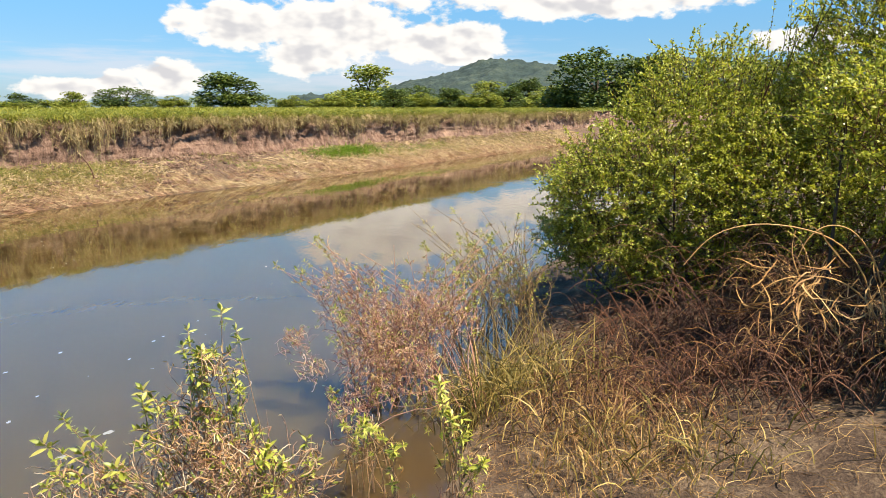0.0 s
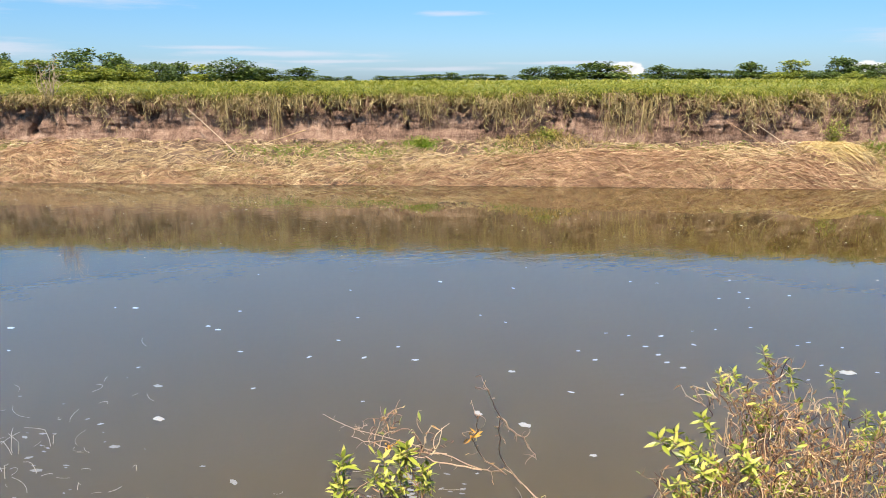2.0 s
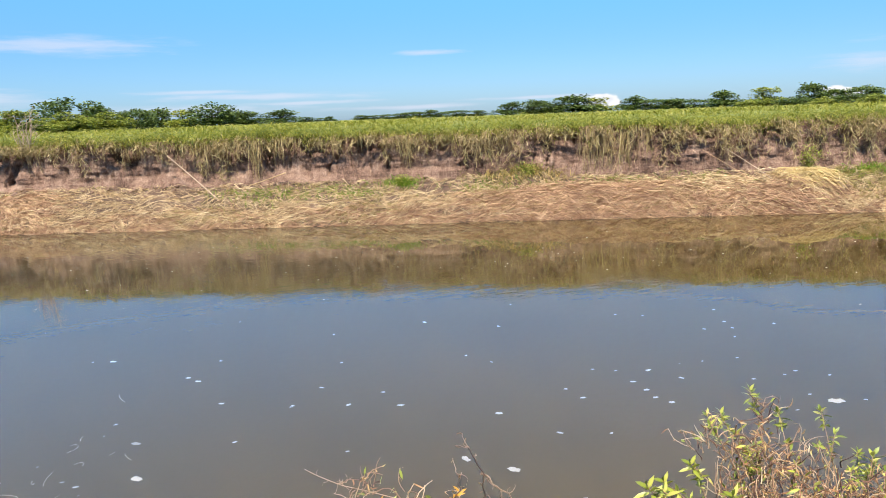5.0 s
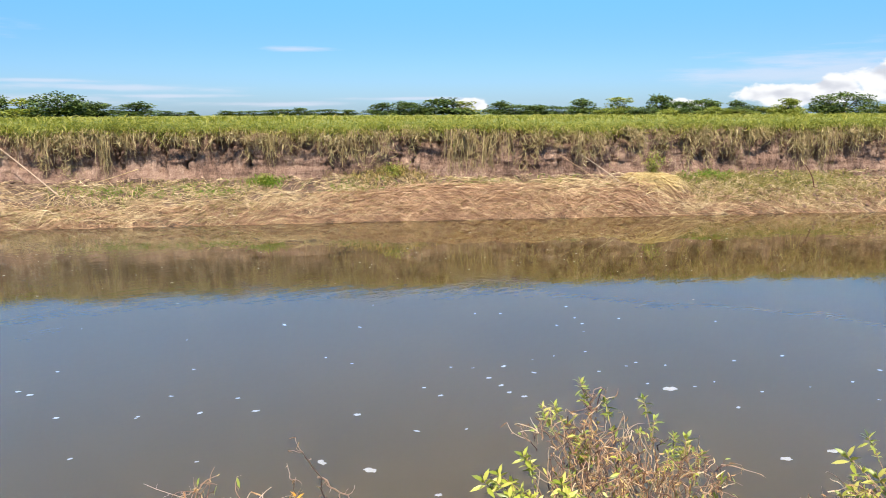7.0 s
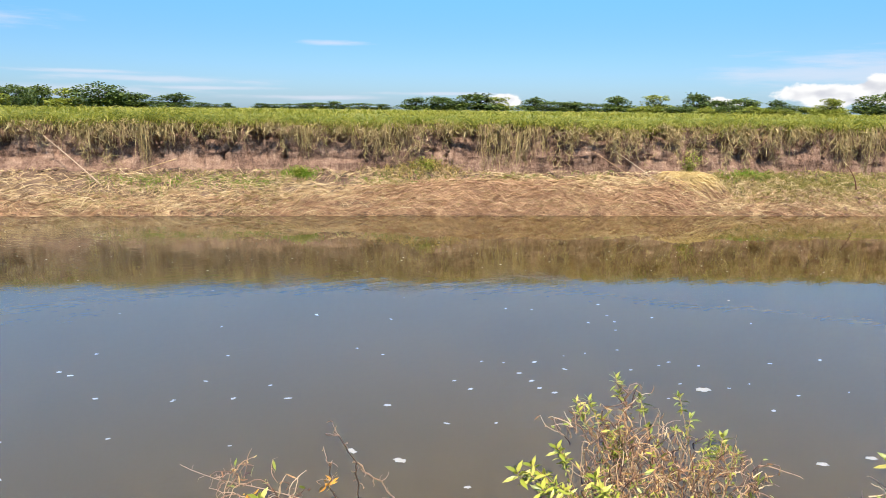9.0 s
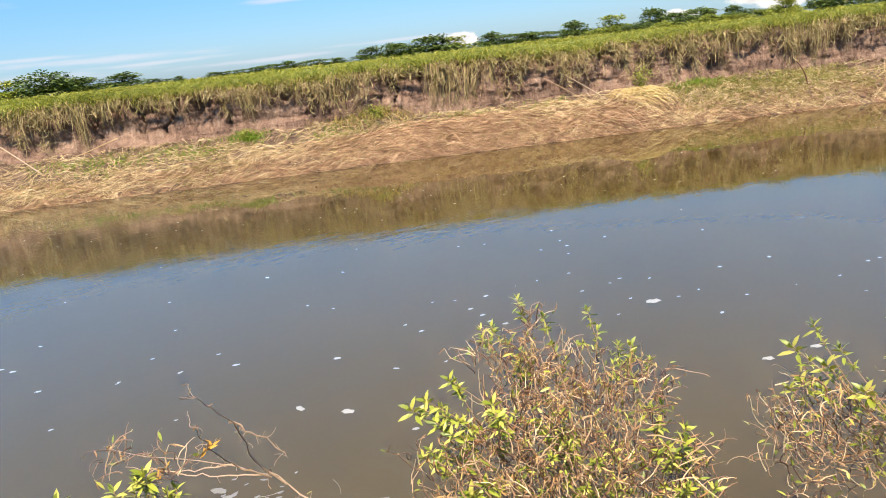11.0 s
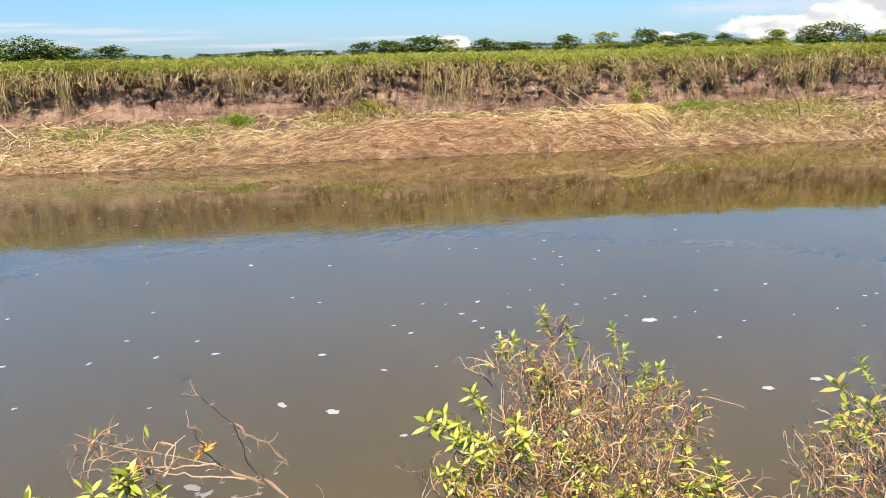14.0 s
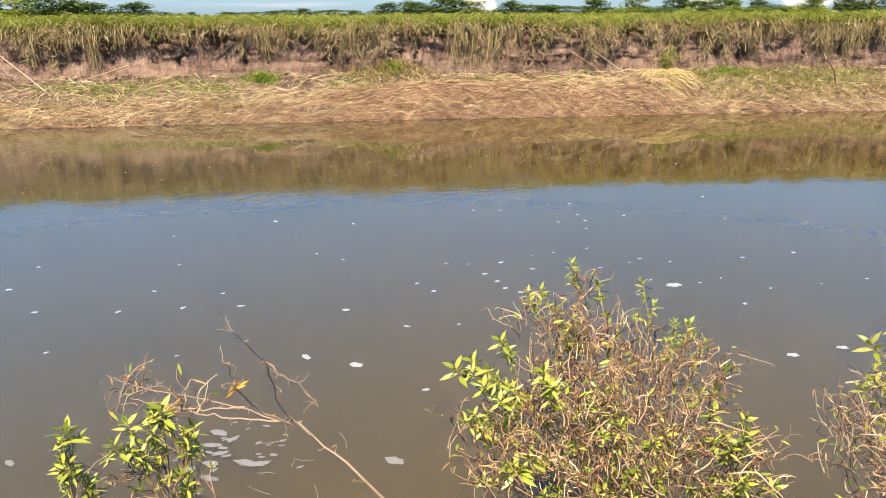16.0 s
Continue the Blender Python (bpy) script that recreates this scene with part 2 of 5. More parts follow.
M_REDTWIG = foliage("dry_red_twigs", [(0.05, (0.06, 0.022, 0.017)), (0.35, (0.21, 0.09, 0.064)), (0.7, (0.46, 0.265, 0.18)), (0.95, (0.74, 0.52, 0.35))], 0.0, 0.65, 0.2)
M_WEED = foliage("weed_stems", [(0.05, (0.04, 0.03, 0.018)), (0.5, (0.12, 0.085, 0.04)), (0.95, (0.32, 0.20, 0.10))], 0.0, 0.65, 0.2)
M_BROWN = foliage("brown_twigs", [(0.05, (0.030, 0.015, 0.011)), (0.5, (0.082, 0.034, 0.021)), (0.95, (0.22, 0.105, 0.058))], 0.0, 0.7, 0.2)
M_PALE = foliage("pale_dead_wood", [(0.1, (0.32, 0.23, 0.16)), (0.9, (0.52, 0.40, 0.29))], 0.0, 0.7, 0.2)
M_DEAD = foliage("dead_twig_wood", [(0.1, (0.27, 0.165, 0.11)), (0.9, (0.52, 0.36, 0.245))], 0.0, 0.7, 0.2)
M_SNAG = foliage("bleached_stems", [(0.1, (0.25, 0.20, 0.155)), (0.9, (0.50, 0.43, 0.35))], 0.0, 0.7, 0.2)
M_BARK = foliage("bark", [(0.1, (0.04, 0.028, 0.020)), (0.9, (0.10, 0.07, 0.05))], 0.0, 0.85, 0.5)
M_GRASSCLUMP = foliage("river_grass", [(0.05, (0.04, 0.038, 0.018)), (0.4, (0.15, 0.13, 0.045)), (0.7, (0.44, 0.33, 0.13)), (0.95, (0.70, 0.52, 0.26))], 0.25, 0.5)

M_FOAM, k, bsdf = material("foam", 0.6)
k.put(bsdf, "Base Color", k.ramp(k.noise(k.add("TexCoord").outputs["Object"], 60.0, 3.0), [(0.3, (0.13, 0.125, 0.115)), (0.6, (0.29, 0.28, 0.265))]))

M_SCUM, k, bsdf = material("grey_foam", 0.7)
k.put(bsdf, "Base Color", k.ramp(k.noise(k.add("TexCoord").outputs["Object"], 45.0, 4.0), [(0.3, (0.075, 0.066, 0.056)), (0.65, (0.20, 0.185, 0.17))]))

M_WATER, k, bsdf = material("river_water", 0.015)
bsdf.inputs["IOR"].default_value, bsdf.inputs["Specular IOR Level"].default_value = 1.52, 0.5
at = k.add("TexCoord").outputs["Object"]
open_water = k.ramp(k.noise(at, 0.25, 3.0), [(0.3, (0.058, 0.0385, 0.0105)), (0.7, (0.072, 0.0485, 0.0142))])
over = k.add("VectorMath", (0, at), (1, (-0.869, 0.495, 0.0)), operation="DOT_PRODUCT").outputs[1]
edge_noise = k.math("MULTIPLY", k.math("SUBTRACT", k.noise(at, 1.1, 4.0), 0.5), 1.1)
shallow = k.smooth(k.math("ADD", over, edge_noise), 3.6, 1.9)
along = k.add("VectorMath", (0, at), (1, (0.495, 0.869, 0.0)), operation="DOT_PRODUCT").outputs[1]
open_water = k.mix(k.smooth(k.math("ADD", along, k.math("MULTIPLY", edge_noise, 1.5)), -6.5, 4.5), (0.060, 0.046, 0.023, 1), open_water)
k.put(bsdf, "Base Color", k.mix(shallow, open_water, (0.050, 0.029, 0.012, 1)))
turned = k.add("Mapping", (0, at))
turned.inputs["Rotation"].default_value = (0, 0, radians(29.7))
turned.inputs["Scale"].default_value = (1.0, 0.38, 1.0)
calm = k.math("ADD", k.math("MULTIPLY", k.smooth(k.noise(at, 0.16, 2.0), 0.46, 0.66), 0.85), 0.15)
wave = k.math("ADD", k.math("MULTIPLY", k.noise(turned, 3.0, 2.0), 0.16), k.math("MULTIPLY", k.math("MULTIPLY", k.noise(turned, 8.0, 1.0), calm), 0.6))
wave = k.math("ADD", wave, k.math("MULTIPLY", k.math("MULTIPLY", k.noise(turned, 19.0, 1.0), k.smooth(k.noise(at, 0.5, 2.0), 0.54, 0.66)), 0.55))
breeze = k.math("MULTIPLY", k.smooth(k.math("ADD", over, edge_noise), 5.0, 8.0), k.smooth(over, 11.2, 9.6))
wave = k.math("ADD", wave, k.math("MULTIPLY", k.math("MULTIPLY", k.noise(turned, 12.0, 1.0), breeze), 0.2))
b = k.add("Bump")
b.inputs["Strength"].default_value, b.inputs["Distance"].default_value = 0.20, 0.02
k.put(b, "Height", wave)
k.put(bsdf, "Normal", b)
bsdf.inputs["Subsurface Weight"].default_value, bsdf.inputs["Subsurface Scale"].default_value = 1.0, 0.9
bsdf.inputs["Subsurface Radius"].default_value = (1.0, 0.85, 0.55)

# ---- numbers for the river ----
ORIGIN, ALONG, ACROSS = np.array((-14.6, 6.4)), np.array((0.495, 0.869)), np.array((-0.869, 0.495))
RIM, FOOT = 2.08, 0.86
rng = np.random.default_rng(7)


def far_edge(u):
    return np.interp(u, (-400, -40, -16, -13, -10, 0, 8, 14, 20, 26, 46, 80, 400), (-6, -1.0, 0.1, 0.75, 0.7, 0.75, 0.7, 0.55, 0.1, -0.1, -0.1, -2, -6))


def near_edge(u):
    return np.interp(u, (-400, -40, -5, 1, 4, 5.2, 6.5, 7.5, 8.9, 9.8, 11.1, 14, 30, 80, 400), (-16, -14.8, -14.7, -14.6, -14.1, -13.85, -13.5, -13.2, -12.75, -12.3, -11.98, -12.0, -12.6, -15, -17))


def plan(u, v):
    """World x and y of a place u along the river and v across it."""
    u, v = np.broadcast_arrays(np.asarray(u, float), np.asarray(v, float))
    return ORIGIN[0] + ALONG[0] * u + ACROSS[0] * v, ORIGIN[1] + ALONG[1] * u + ACROSS[1] * v


def hashed(i, j, k):
    h = (i.astype(np.int64) * 73856093) ^ (j.astype(np.int64) * 19349663) ^ (k.astype(np.int64) * 83492791)
    h = (h ^ (h >> 13)) * 1274126177
    return ((h ^ (h >> 16)) & 0xFFFFFF) / 0xFFFFFF


def value_noise(x, y, z=0.0):
    x, y, z = np.broadcast_arrays(*(np.asarray(a, float) for a in (x, y, z)))
    i, j, k = np.floor(x), np.floor(y), np.floor(z)
    fx, fy, fz = (f * f * (3 - 2 * f) for f in (x - i, y - j, z - k))
    total = 0
    for a in (0, 1):
        for b in (0, 1):
            for c in (0, 1):
                w = (fx if a else 1 - fx) * (fy if b else 1 - fy) * (fz if c else 1 - fz)
                total = total + w * hashed(i + a, j + b, k + c)
    return total * 2 - 1


def fbm(x, y, z=0.0, octaves=4):
    total, amp = 0, 1.0
    for o in range(octaves):
        total = total + amp * value_noise(x * 2**o + 17 * o, np.asarray(y) * 2**o, np.asarray(z) * 2**o)
        amp *= 0.5
    return total


# heaps on the far slope: along, up the slope (0 to 1), half length, half width, height
HEAPS = [(3.4, 0.30, 2.6, 0.28, 0.20), (8.9, 0.52, 0.9, 0.28, 0.26), (5.8, 0.34, 1.4, 0.26, 0.16), (-11.0, 0.45, 1.4, 0.3, 0.22),
         (2.2, 0.92, 0.9, 0.2, 0.16), (15.5, 0.35, 1.6, 0.4, 0.22), (17.2, 0.55, 1.4, 0.4, 0.2), (-5.5, 0.62, 0.9, 0.25, 0.12), (11.5, 0.45, 2.0, 0.4, 0.12)]


def rim_plan(u):
    """How far the cliff's edge stands back, along the bank."""
    return 0.16 * fbm(u * 0.55, 2.5, 0.0, 3)


# hollows under the sod of the far cliff: along, half width, depth
HOLLOWS = [(-12.2, 0.12, 0.3), (-8.8, 0.13, 0.34), (-7.2, 0.1, 0.34), (-6.7, 0.3, 0.24), (-4.66, 0.12, 0.3), (-3.4, 0.24, 0.26), (-2.07, 0.38, 0.32), (-0.05, 0.3, 0.3),
           (0.75, 0.15, 0.25), (3.24, 0.38, 0.3), (5.0, 0.2, 0.2), (6.3, 0.28, 0.3), (6.75, 0.28, 0.34), (8.69, 0.22, 0.34), (10.6, 0.2, 0.24), (12.3, 0.32, 0.32), (15.6, 0.25, 0.35),
           (17.35, 0.85, 0.46), (19.5, 0.22, 0.4), (20.1, 0.25, 0.4), (22.7, 0.34, 0.48), (26.5, 0.3, 0.25), (33.2, 0.6, 0.4)]


def hollow(u):
    """How deep the soil has washed out from under the sod, along the bank."""
    d = 0.10 * np.clip(fbm(u * 0.8, 4.0, 1.0, 3) * 1.8, 0, 1)
    for hu, half, depth in HOLLOWS:
        d = np.maximum(d, depth * np.exp(-(np.abs(u - hu) / half) ** 4))
    return d


def rim_top(u):
    return RIM + 0.05 * fbm(u * 0.45, 7.5, 0.0, 2) + 0.035 * value_noise(u * 2.1, 3.5)


def slope_height(u, s):
    z = FOOT * np.sign(s) * np.abs(s) ** 0.85
    for hu, hs, ru, rs, h in HEAPS:
        z = z + h * np.exp(-(((u - hu) / ru) ** 2) - (((s - hs) / rs) ** 2))
    return z + 0.05 * fbm(u * 1.4, s * 3.0) * np.clip(s * 4, 0, 1)


def near_height(u, dist):
    rise = np.interp(u, (2.0, 5.0), (0.5, 0.25))
    z = rise * np.where(dist < 3, dist, 3 + (dist - 3) * 0.15)
    z = np.minimum(z, 1.6 + 0.002 * dist)
    return z + 0.045 * fbm(u * 1.7, dist * 1.7, 3.0) * np.clip(dist * 2, 0, 1)


def near_ground(x, y):
    u = (x - ORIGIN[0]) * ALONG[0] + (y - ORIGIN[1]) * ALONG[1]
    v = (x - ORIGIN[0]) * ACROSS[0] + (y - ORIGIN[1]) * ACROSS[1]
    return np.maximum(near_height(u, near_edge(u) - v), -0.5)


# ---- mesh builders ----
def mesh_of(name, verts, faces, mat, smooth=False, index=None):
    """A mesh from arrays of places and of faces that all have the same number of corners."""
    verts, faces = np.ascontiguousarray(verts, np.float32).reshape(-1, 3), np.ascontiguousarray(faces, np.int32)
    me = bpy.data.meshes.new(name)
    count, corners = faces.shape
    me.vertices.add(len(verts))
    me.vertices.foreach_set("co", verts.ravel())
    me.loops.add(count * corners)
    me.loops.foreach_set("vertex_index", faces.ravel())
    me.polygons.add(count)
    me.polygons.foreach_set("loop_start", np.arange(0, count * corners, corners, dtype=np.int32))
    if smooth:
        me.polygons.foreach_set("use_smooth", np.ones(count, bool))
    for one in mat if isinstance(mat, list) else [mat]:
        me.materials.append(one)
    if index is not None:
        me.polygons.foreach_set("material_index", np.ascontiguousarray(index, np.int32))
    me.update(calc_edges=True)
    return me


def joined(pieces):
    verts, faces, base = [], [], 0
    for v, f in pieces:
        v = np.asarray(v).reshape(-1, 3)
        verts.append(v), faces.append(np.asarray(f) + base)
        base += len(v)
    return np.concatenate(verts), np.concatenate(faces)


def unit(a):
    return a / np.maximum(np.linalg.norm(a, axis=-1, keepdims=True), 1e-9)


def ribbons(path, half):
    """Blades: path (n, k, 3), half widths (n, k)."""
    count, k, _ = path.shape
    along = unit(np.gradient(path, axis=1))
    side = unit(np.cross(along, unit(rng.normal(size=(count, 1, 3)) + (0, 0, 0.01))))
    verts = np.stack([path - side * half[..., None], path + side * half[..., None]], 2).reshape(-1, 3)
    base = (np.arange(count)[:, None] * k + np.arange(k - 1)[None]).reshape(-1, 1) * 2
    return verts, base + np.array([[0, 1, 3, 2]])


def tubes(path, radius, sides=4):
    """Stems: path (n, k, 3), radii (n, k)."""
    count, k, _ = path.shape
    along = unit(np.gradient(path, axis=1))
    a = unit(np.cross(along, np.array((0.31, 0.17, 0.93)) + 0 * along))
    b = np.cross(along, a)
    turn = np.arange(sides) * 2 * np.pi / sides
    ring = a[:, :, None] * np.cos(turn)[:, None] + b[:, :, None] * np.sin(turn)[:, None]
    verts = (path[:, :, None] + ring * radius[..., None, None]).reshape(-1, 3)
    start = (np.arange(count)[:, None] * k + np.arange(k - 1)[None]).reshape(-1, 1) * sides
    i = np.arange(sides)
    quad = np.stack([i, (i + 1) % sides, (i + 1) % sides + sides, i + sides], 1)
    return verts, (start[:, None] + quad[None]).reshape(-1, 4)


def leaves(at, way, length, width, fold=0.25, droop=0.15):
    """Pointed leaves with a folded midrib: five corners, four triangles each."""
    count = len(at)
    way = unit(way)
    side = unit(np.cross(way, unit(rng.normal(size=(count, 3)) * 0.6 + (0, 0, 1.0))))
    up = np.cross(side, way)
    length, width = np.broadcast_to(length, count)[:, None], np.broadcast_to(width, count)[:, None]
    mid = at + way * length * 0.45
    tip = at + way * length - up * length * droop
    left, right = mid - side * width + up * width * fold, mid + side * width + up * width * fold
    verts = np.stack([at, left, right, mid, tip], 1).reshape(-1, 3)
    tri = np.array([[0, 2, 3], [0, 3, 1], [3, 2, 4], [3, 4, 1]])
    return verts, (np.arange(count)[:, None, None] * 5 + tri[None]).reshape(-1, 3)


def small_leaves(at, way, length, width):
    """Small oval leaves, each creased across: four corners, two triangles."""
    count = len(at)
    way = unit(way)
    side = unit(np.cross(way, unit(rng.normal(size=(count, 3)) * 0.6 + (0, 0, 1.0))))
    up = np.cross(side, way)
    length, width = np.broadcast_to(length, count)[:, None], np.broadcast_to(width, count)[:, None]
    mid = at + way * length * 0.5 + up * length * 0.1
    verts = np.stack([at, mid - side * width, mid + side * width, at + way * length], 1).reshape(-1, 3)
    return verts, (np.arange(count)[:, None, None] * 4 + np.array([[0, 2, 1], [1, 2, 3]])[None]).reshape(-1, 3)


def oval_leaves(at, way, length, width, fold=0.25, droop=0.15):
    """Lance-shaped leaves with a folded, drooping midrib: eight corners, eight triangles each."""
    count = len(at)
    way = unit(way)
    side = unit(np.cross(way, unit(rng.normal(size=(count, 3)) * 0.4 + (0, 0, 1.0))))
    up = np.cross(side, way)
    length, width = np.broadcast_to(length, count)[:, None], np.broadcast_to(width, count)[:, None]
    rib = [at + way * length * f - up * length * droop * f**2 for f in (0.0, 0.30, 0.66, 1.0)]
    edge = [rib[i] + side * width * w * sign + up * width * fold * w for i, w in ((1, 0.85), (2, 0.8)) for sign in (-1, 1)]
    verts = np.stack([rib[0], edge[0], edge[1], edge[2], edge[3], rib[1], rib[2], rib[3]], 1).reshape(-1, 3)
    tri = np.array([[0, 2, 5], [0, 5, 1], [5, 2, 4], [5, 4, 6], [5, 6, 3], [5, 3, 1], [6, 4, 7], [6, 7, 3]])
    return verts, (np.arange(count)[:, None, None] * 8 + tri[None]).reshape(-1, 3)


def curly(at, way, long, curl, k=7):
    """Thin crooked lines that wander from their starts."""
    count = len(at)
    go, point, out = unit(way), at.copy(), [at.copy()]
    bend = rng.normal(size=(count, 3)) * curl
    for i in range(k - 1):
        go = unit(go + bend * 0.45 + rng.normal(size=(count, 3)) * 0.22)
        point = point + go * (long / (k - 1))[:, None]
        out.append(point.copy())
    return np.stack(out, 1)


def part(name, me, parent, label="", kind=""):
    ob = new(name, me)
    ob.parent = parent
    return tagged(ob, label, kind=kind)


def thing(name, place, label, category, group=""):
    ob = new(name)
    ob.empty_display_size = 0.1
    ob.location = place
    return tagged(ob, label, category, group)


def local(verts, place):
    return np.asarray(verts) - np.asarray(place)


# ---- the ground, one sheet from the near field to the horizon ----
def build_ground():
    fine = np.concatenate([np.arange(-26, 32, 0.05), np.arange(32, 62, 0.11)])
    left = -26 - np.array([3000, 900, 300, 120, 60, 36, 24, 16, 11, 8, 6, 4.5, 3.2, 2.2, 1.5, 1, 0.6, 0.3])
    right = 62 + np.array([0.2, 0.4, 0.6, 0.9, 1.2, 1.7, 2.3, 3, 4, 5, 6.5, 8, 10, 13, 17, 22, 30, 45, 70, 120, 300, 900, 3000])
    us = np.concatenate([left, fine, right])
    rows, kinds = [], []
    for dist in (3000, 600, 150, 50, 20, 10, 7, *np.arange(5.5, 0.05, -0.14), 0.0):
        rows.append((near_edge(us) - dist, near_height(us, np.full_like(us, dist)))), kinds.append(0)
    width = far_edge(us) - near_edge(us)
    for part_way, depth in ((0.02, -0.08), (0.05, -0.2), (0.12, -0.45), (0.3, -0.9), (0.6, -1.1), (0.85, -0.8), (0.94, -0.45)):
        rows.append((near_edge(us) + width * part_way, np.full_like(us, depth))), kinds.append(0)
    for s in np.linspace(-0.12, 1.0, 26):
        rows.append((far_edge(us) + 2.0 * s, slope_height(us, np.full_like(us, s)))), kinds.append(1)
    sunk = hollow(us)
    for q in np.linspace(0.02, 1.0, 52):
        z = slope_height(us, np.ones_like(us)) * (1 - q) + rim_top(us) * q
        flute = 1 - np.abs(fbm(us * 1.9 + 0.35 * z, z * 0.45, 2.0, 3))
        back = 0.14 * fbm(us * 0.55, z * 0.25, 5.0) + 0.17 * (flute - 0.5) + 0.05 * fbm(us * 4.5, z * 0.9, 7.0) + 0.03 * fbm(us * 13.0, z * 6.0, 8.0, 2) + 0.12 * np.clip(value_noise(us * 2.7, z * 0.5, 11.0) - 0.25, 0, 1)
        back = back + sunk * np.clip((q - 0.30 - 0.2 * value_noise(us * 1.3, 3.0, 3.0)) * 3, 0, 1) + 0.05 * fbm(us * 1.3, z * 6.0, 6.0, 4)
        crack = value_noise(us * 0.95 + 0.12 * fbm(us * 2.0, z * 2.5, 4.0), z * 0.22, 21.0)
        split = 0.26 * np.exp(-((crack / 0.05) ** 2)) + 0.14 * np.exp(-((value_noise(us * 2.3 + 0.1 * fbm(us * 3.0, z * 3.0, 6.0), z * 0.15, 31.0) / 0.08) ** 2))
        keep = np.clip((1 - q) * 12, 0, 1) * np.clip(q * 3.2, 0, 1)
        rows.append((far_edge(us) + 2.0 + 0.16 * q + rim_plan(us) * q + back * keep + split * np.clip((1 - q) * 12, 0, 1) * np.clip(q * 4, 0, 1), z)), kinds.append(2)
    for far in (0.12, 0.3, 0.6, 1, 1.6, 2.4, 3.5, 5, 7, 10, 15, 22, 35, 60, 110, 250, 700, 3000):
        z = rim_top(us) * max(0.0, 1 - far / 8) + RIM * min(1.0, far / 8) + 0.06 * fbm(us * 0.6, far * 0.6, 9.0) * min(1.0, far)
        rows.append((far_edge(us) + 2.16 + rim_plan(us) * max(0.0, 1 - far / 8) + far, z + np.zeros_like(us))), kinds.append(3)
    v, z = np.array([r[0] for r in rows]), np.array([r[1] for r in rows])
    x, y = plan(us[None], v)
    verts = np.stack([x, y, z], -1)
    nr, nc = v.shape
    i = (np.arange(nr - 1)[:, None] * nc + np.arange(nc - 1)[None]).reshape(-1, 1)
    faces = i + np.array([[0, 1, nc + 1, nc]])
    index = np.repeat(np.array(kinds[1:]), nc - 1)
    me = mesh_of("ground", verts, faces[:, ::-1], [M_MUD, M_SLOPE, M_CLIFF, M_FIELD], True, index)
    return tagged(new("ground", me), "muddy banks, eroded earth cliff and green field", "ground", kind="structure")


build_ground()

us = np.array([-3000, -60, -20, 0, 20, 45, 90, 3000.0])
grid_u = np.repeat(us, 2)
grid_v = np.stack([near_edge(us) - 0.5, far_edge(us) + 0.4], 1).ravel()
wx, wy = plan(grid_u, grid_v)
wf = np.array([[2 * i, 2 * i + 2, 2 * i + 3, 2 * i + 1] for i in range(len(us) - 1)])
tagged(new("water", mesh_of("water", np.stack([wx, wy, 0 * wx], 1), wf[:, ::-1], M_WATER)), "still brown river water with faint ripples", "water", kind="structure")


def build_hill():
    """A wooded ridge far behind the field."""
    az, dep = np.radians(np.arange(-12, 62, 0.2)), np.linspace(0, 1, 70)
    ridge = np.interp(np.degrees(az), (-12, -3.8, -1.1, 1.6, 3.2, 4.3, 5.4, 7.8, 10.4, 14.7, 18, 24.2, 27, 40, 62), (0.3, 1.25, 2.0, 2.65, 3.25, 3.42, 3.3, 3.02, 2.95, 3.24, 3.4, 2.7, 2.95, 2.2, 0.4))
    ridge = ridge + 0.35
    a, d = np.meshgrid(az, dep)
    far = 1500 + 900 * d
    top = np.tan(np.radians(ridge))[None] * 2100
    shape = np.sin(np.clip(d * 1.25, 0, 1.3) * np.pi / 2 * 1.0) ** 0.9
    z = 1.5 + top * shape * far / 2300 * 1.06 + (8.0 * fbm(a * 60, d * 10, 2.0, 4) + 5.0 * np.abs(value_noise(a * 110, d * 40, 5.0)) + 2.5 * value_noise(a * 240, d * 70, 6.0)) * np.clip(d * 3, 0, 1)
    verts = np.stack([far * np.sin(a), far * np.cos(a), z], -1)
    nr, nc = a.shape
    i = (np.arange(nr - 1)[:, None] * nc + np.arange(nc - 1)[None]).reshape(-1, 1)
    me = mesh_of("hill", verts, i + np.array([[0, 1, nc + 1, nc]]), M_HILL, True)
    return tagged(new("backdrop_hill", me), "distant ridge covered with dark green woods", "hill", kind="structure")


build_hill()


# ---- trees of the far field ----
def crown_leaves(lobes, count, size, shell=0.75):
    share = np.array([r[3] * r[4] for r in lobes])
    at, out = [], []
    for (cx, cy, cz, rx, rz), part_of in zip(lobes, share / share.sum()):
        k = max(6, int(count * part_of))
        d = unit(rng.normal(size=(k, 3)))
        r = shell + (1 - shell) * rng.random((k, 1)) ** 0.5 + 0.12 * (rng.random((k, 1)) - 0.5)
        at.append(np.array((cx, cy, cz)) + d * r * np.array((rx, rx, rz)))
        out.append(d)
    at, out = np.concatenate(at), np.concatenate(out)
    return small_leaves(at, unit(out + rng.normal(size=at.shape) * 0.8), size * (0.6 + 0.8 * rng.random(len(at))), size * 0.36)


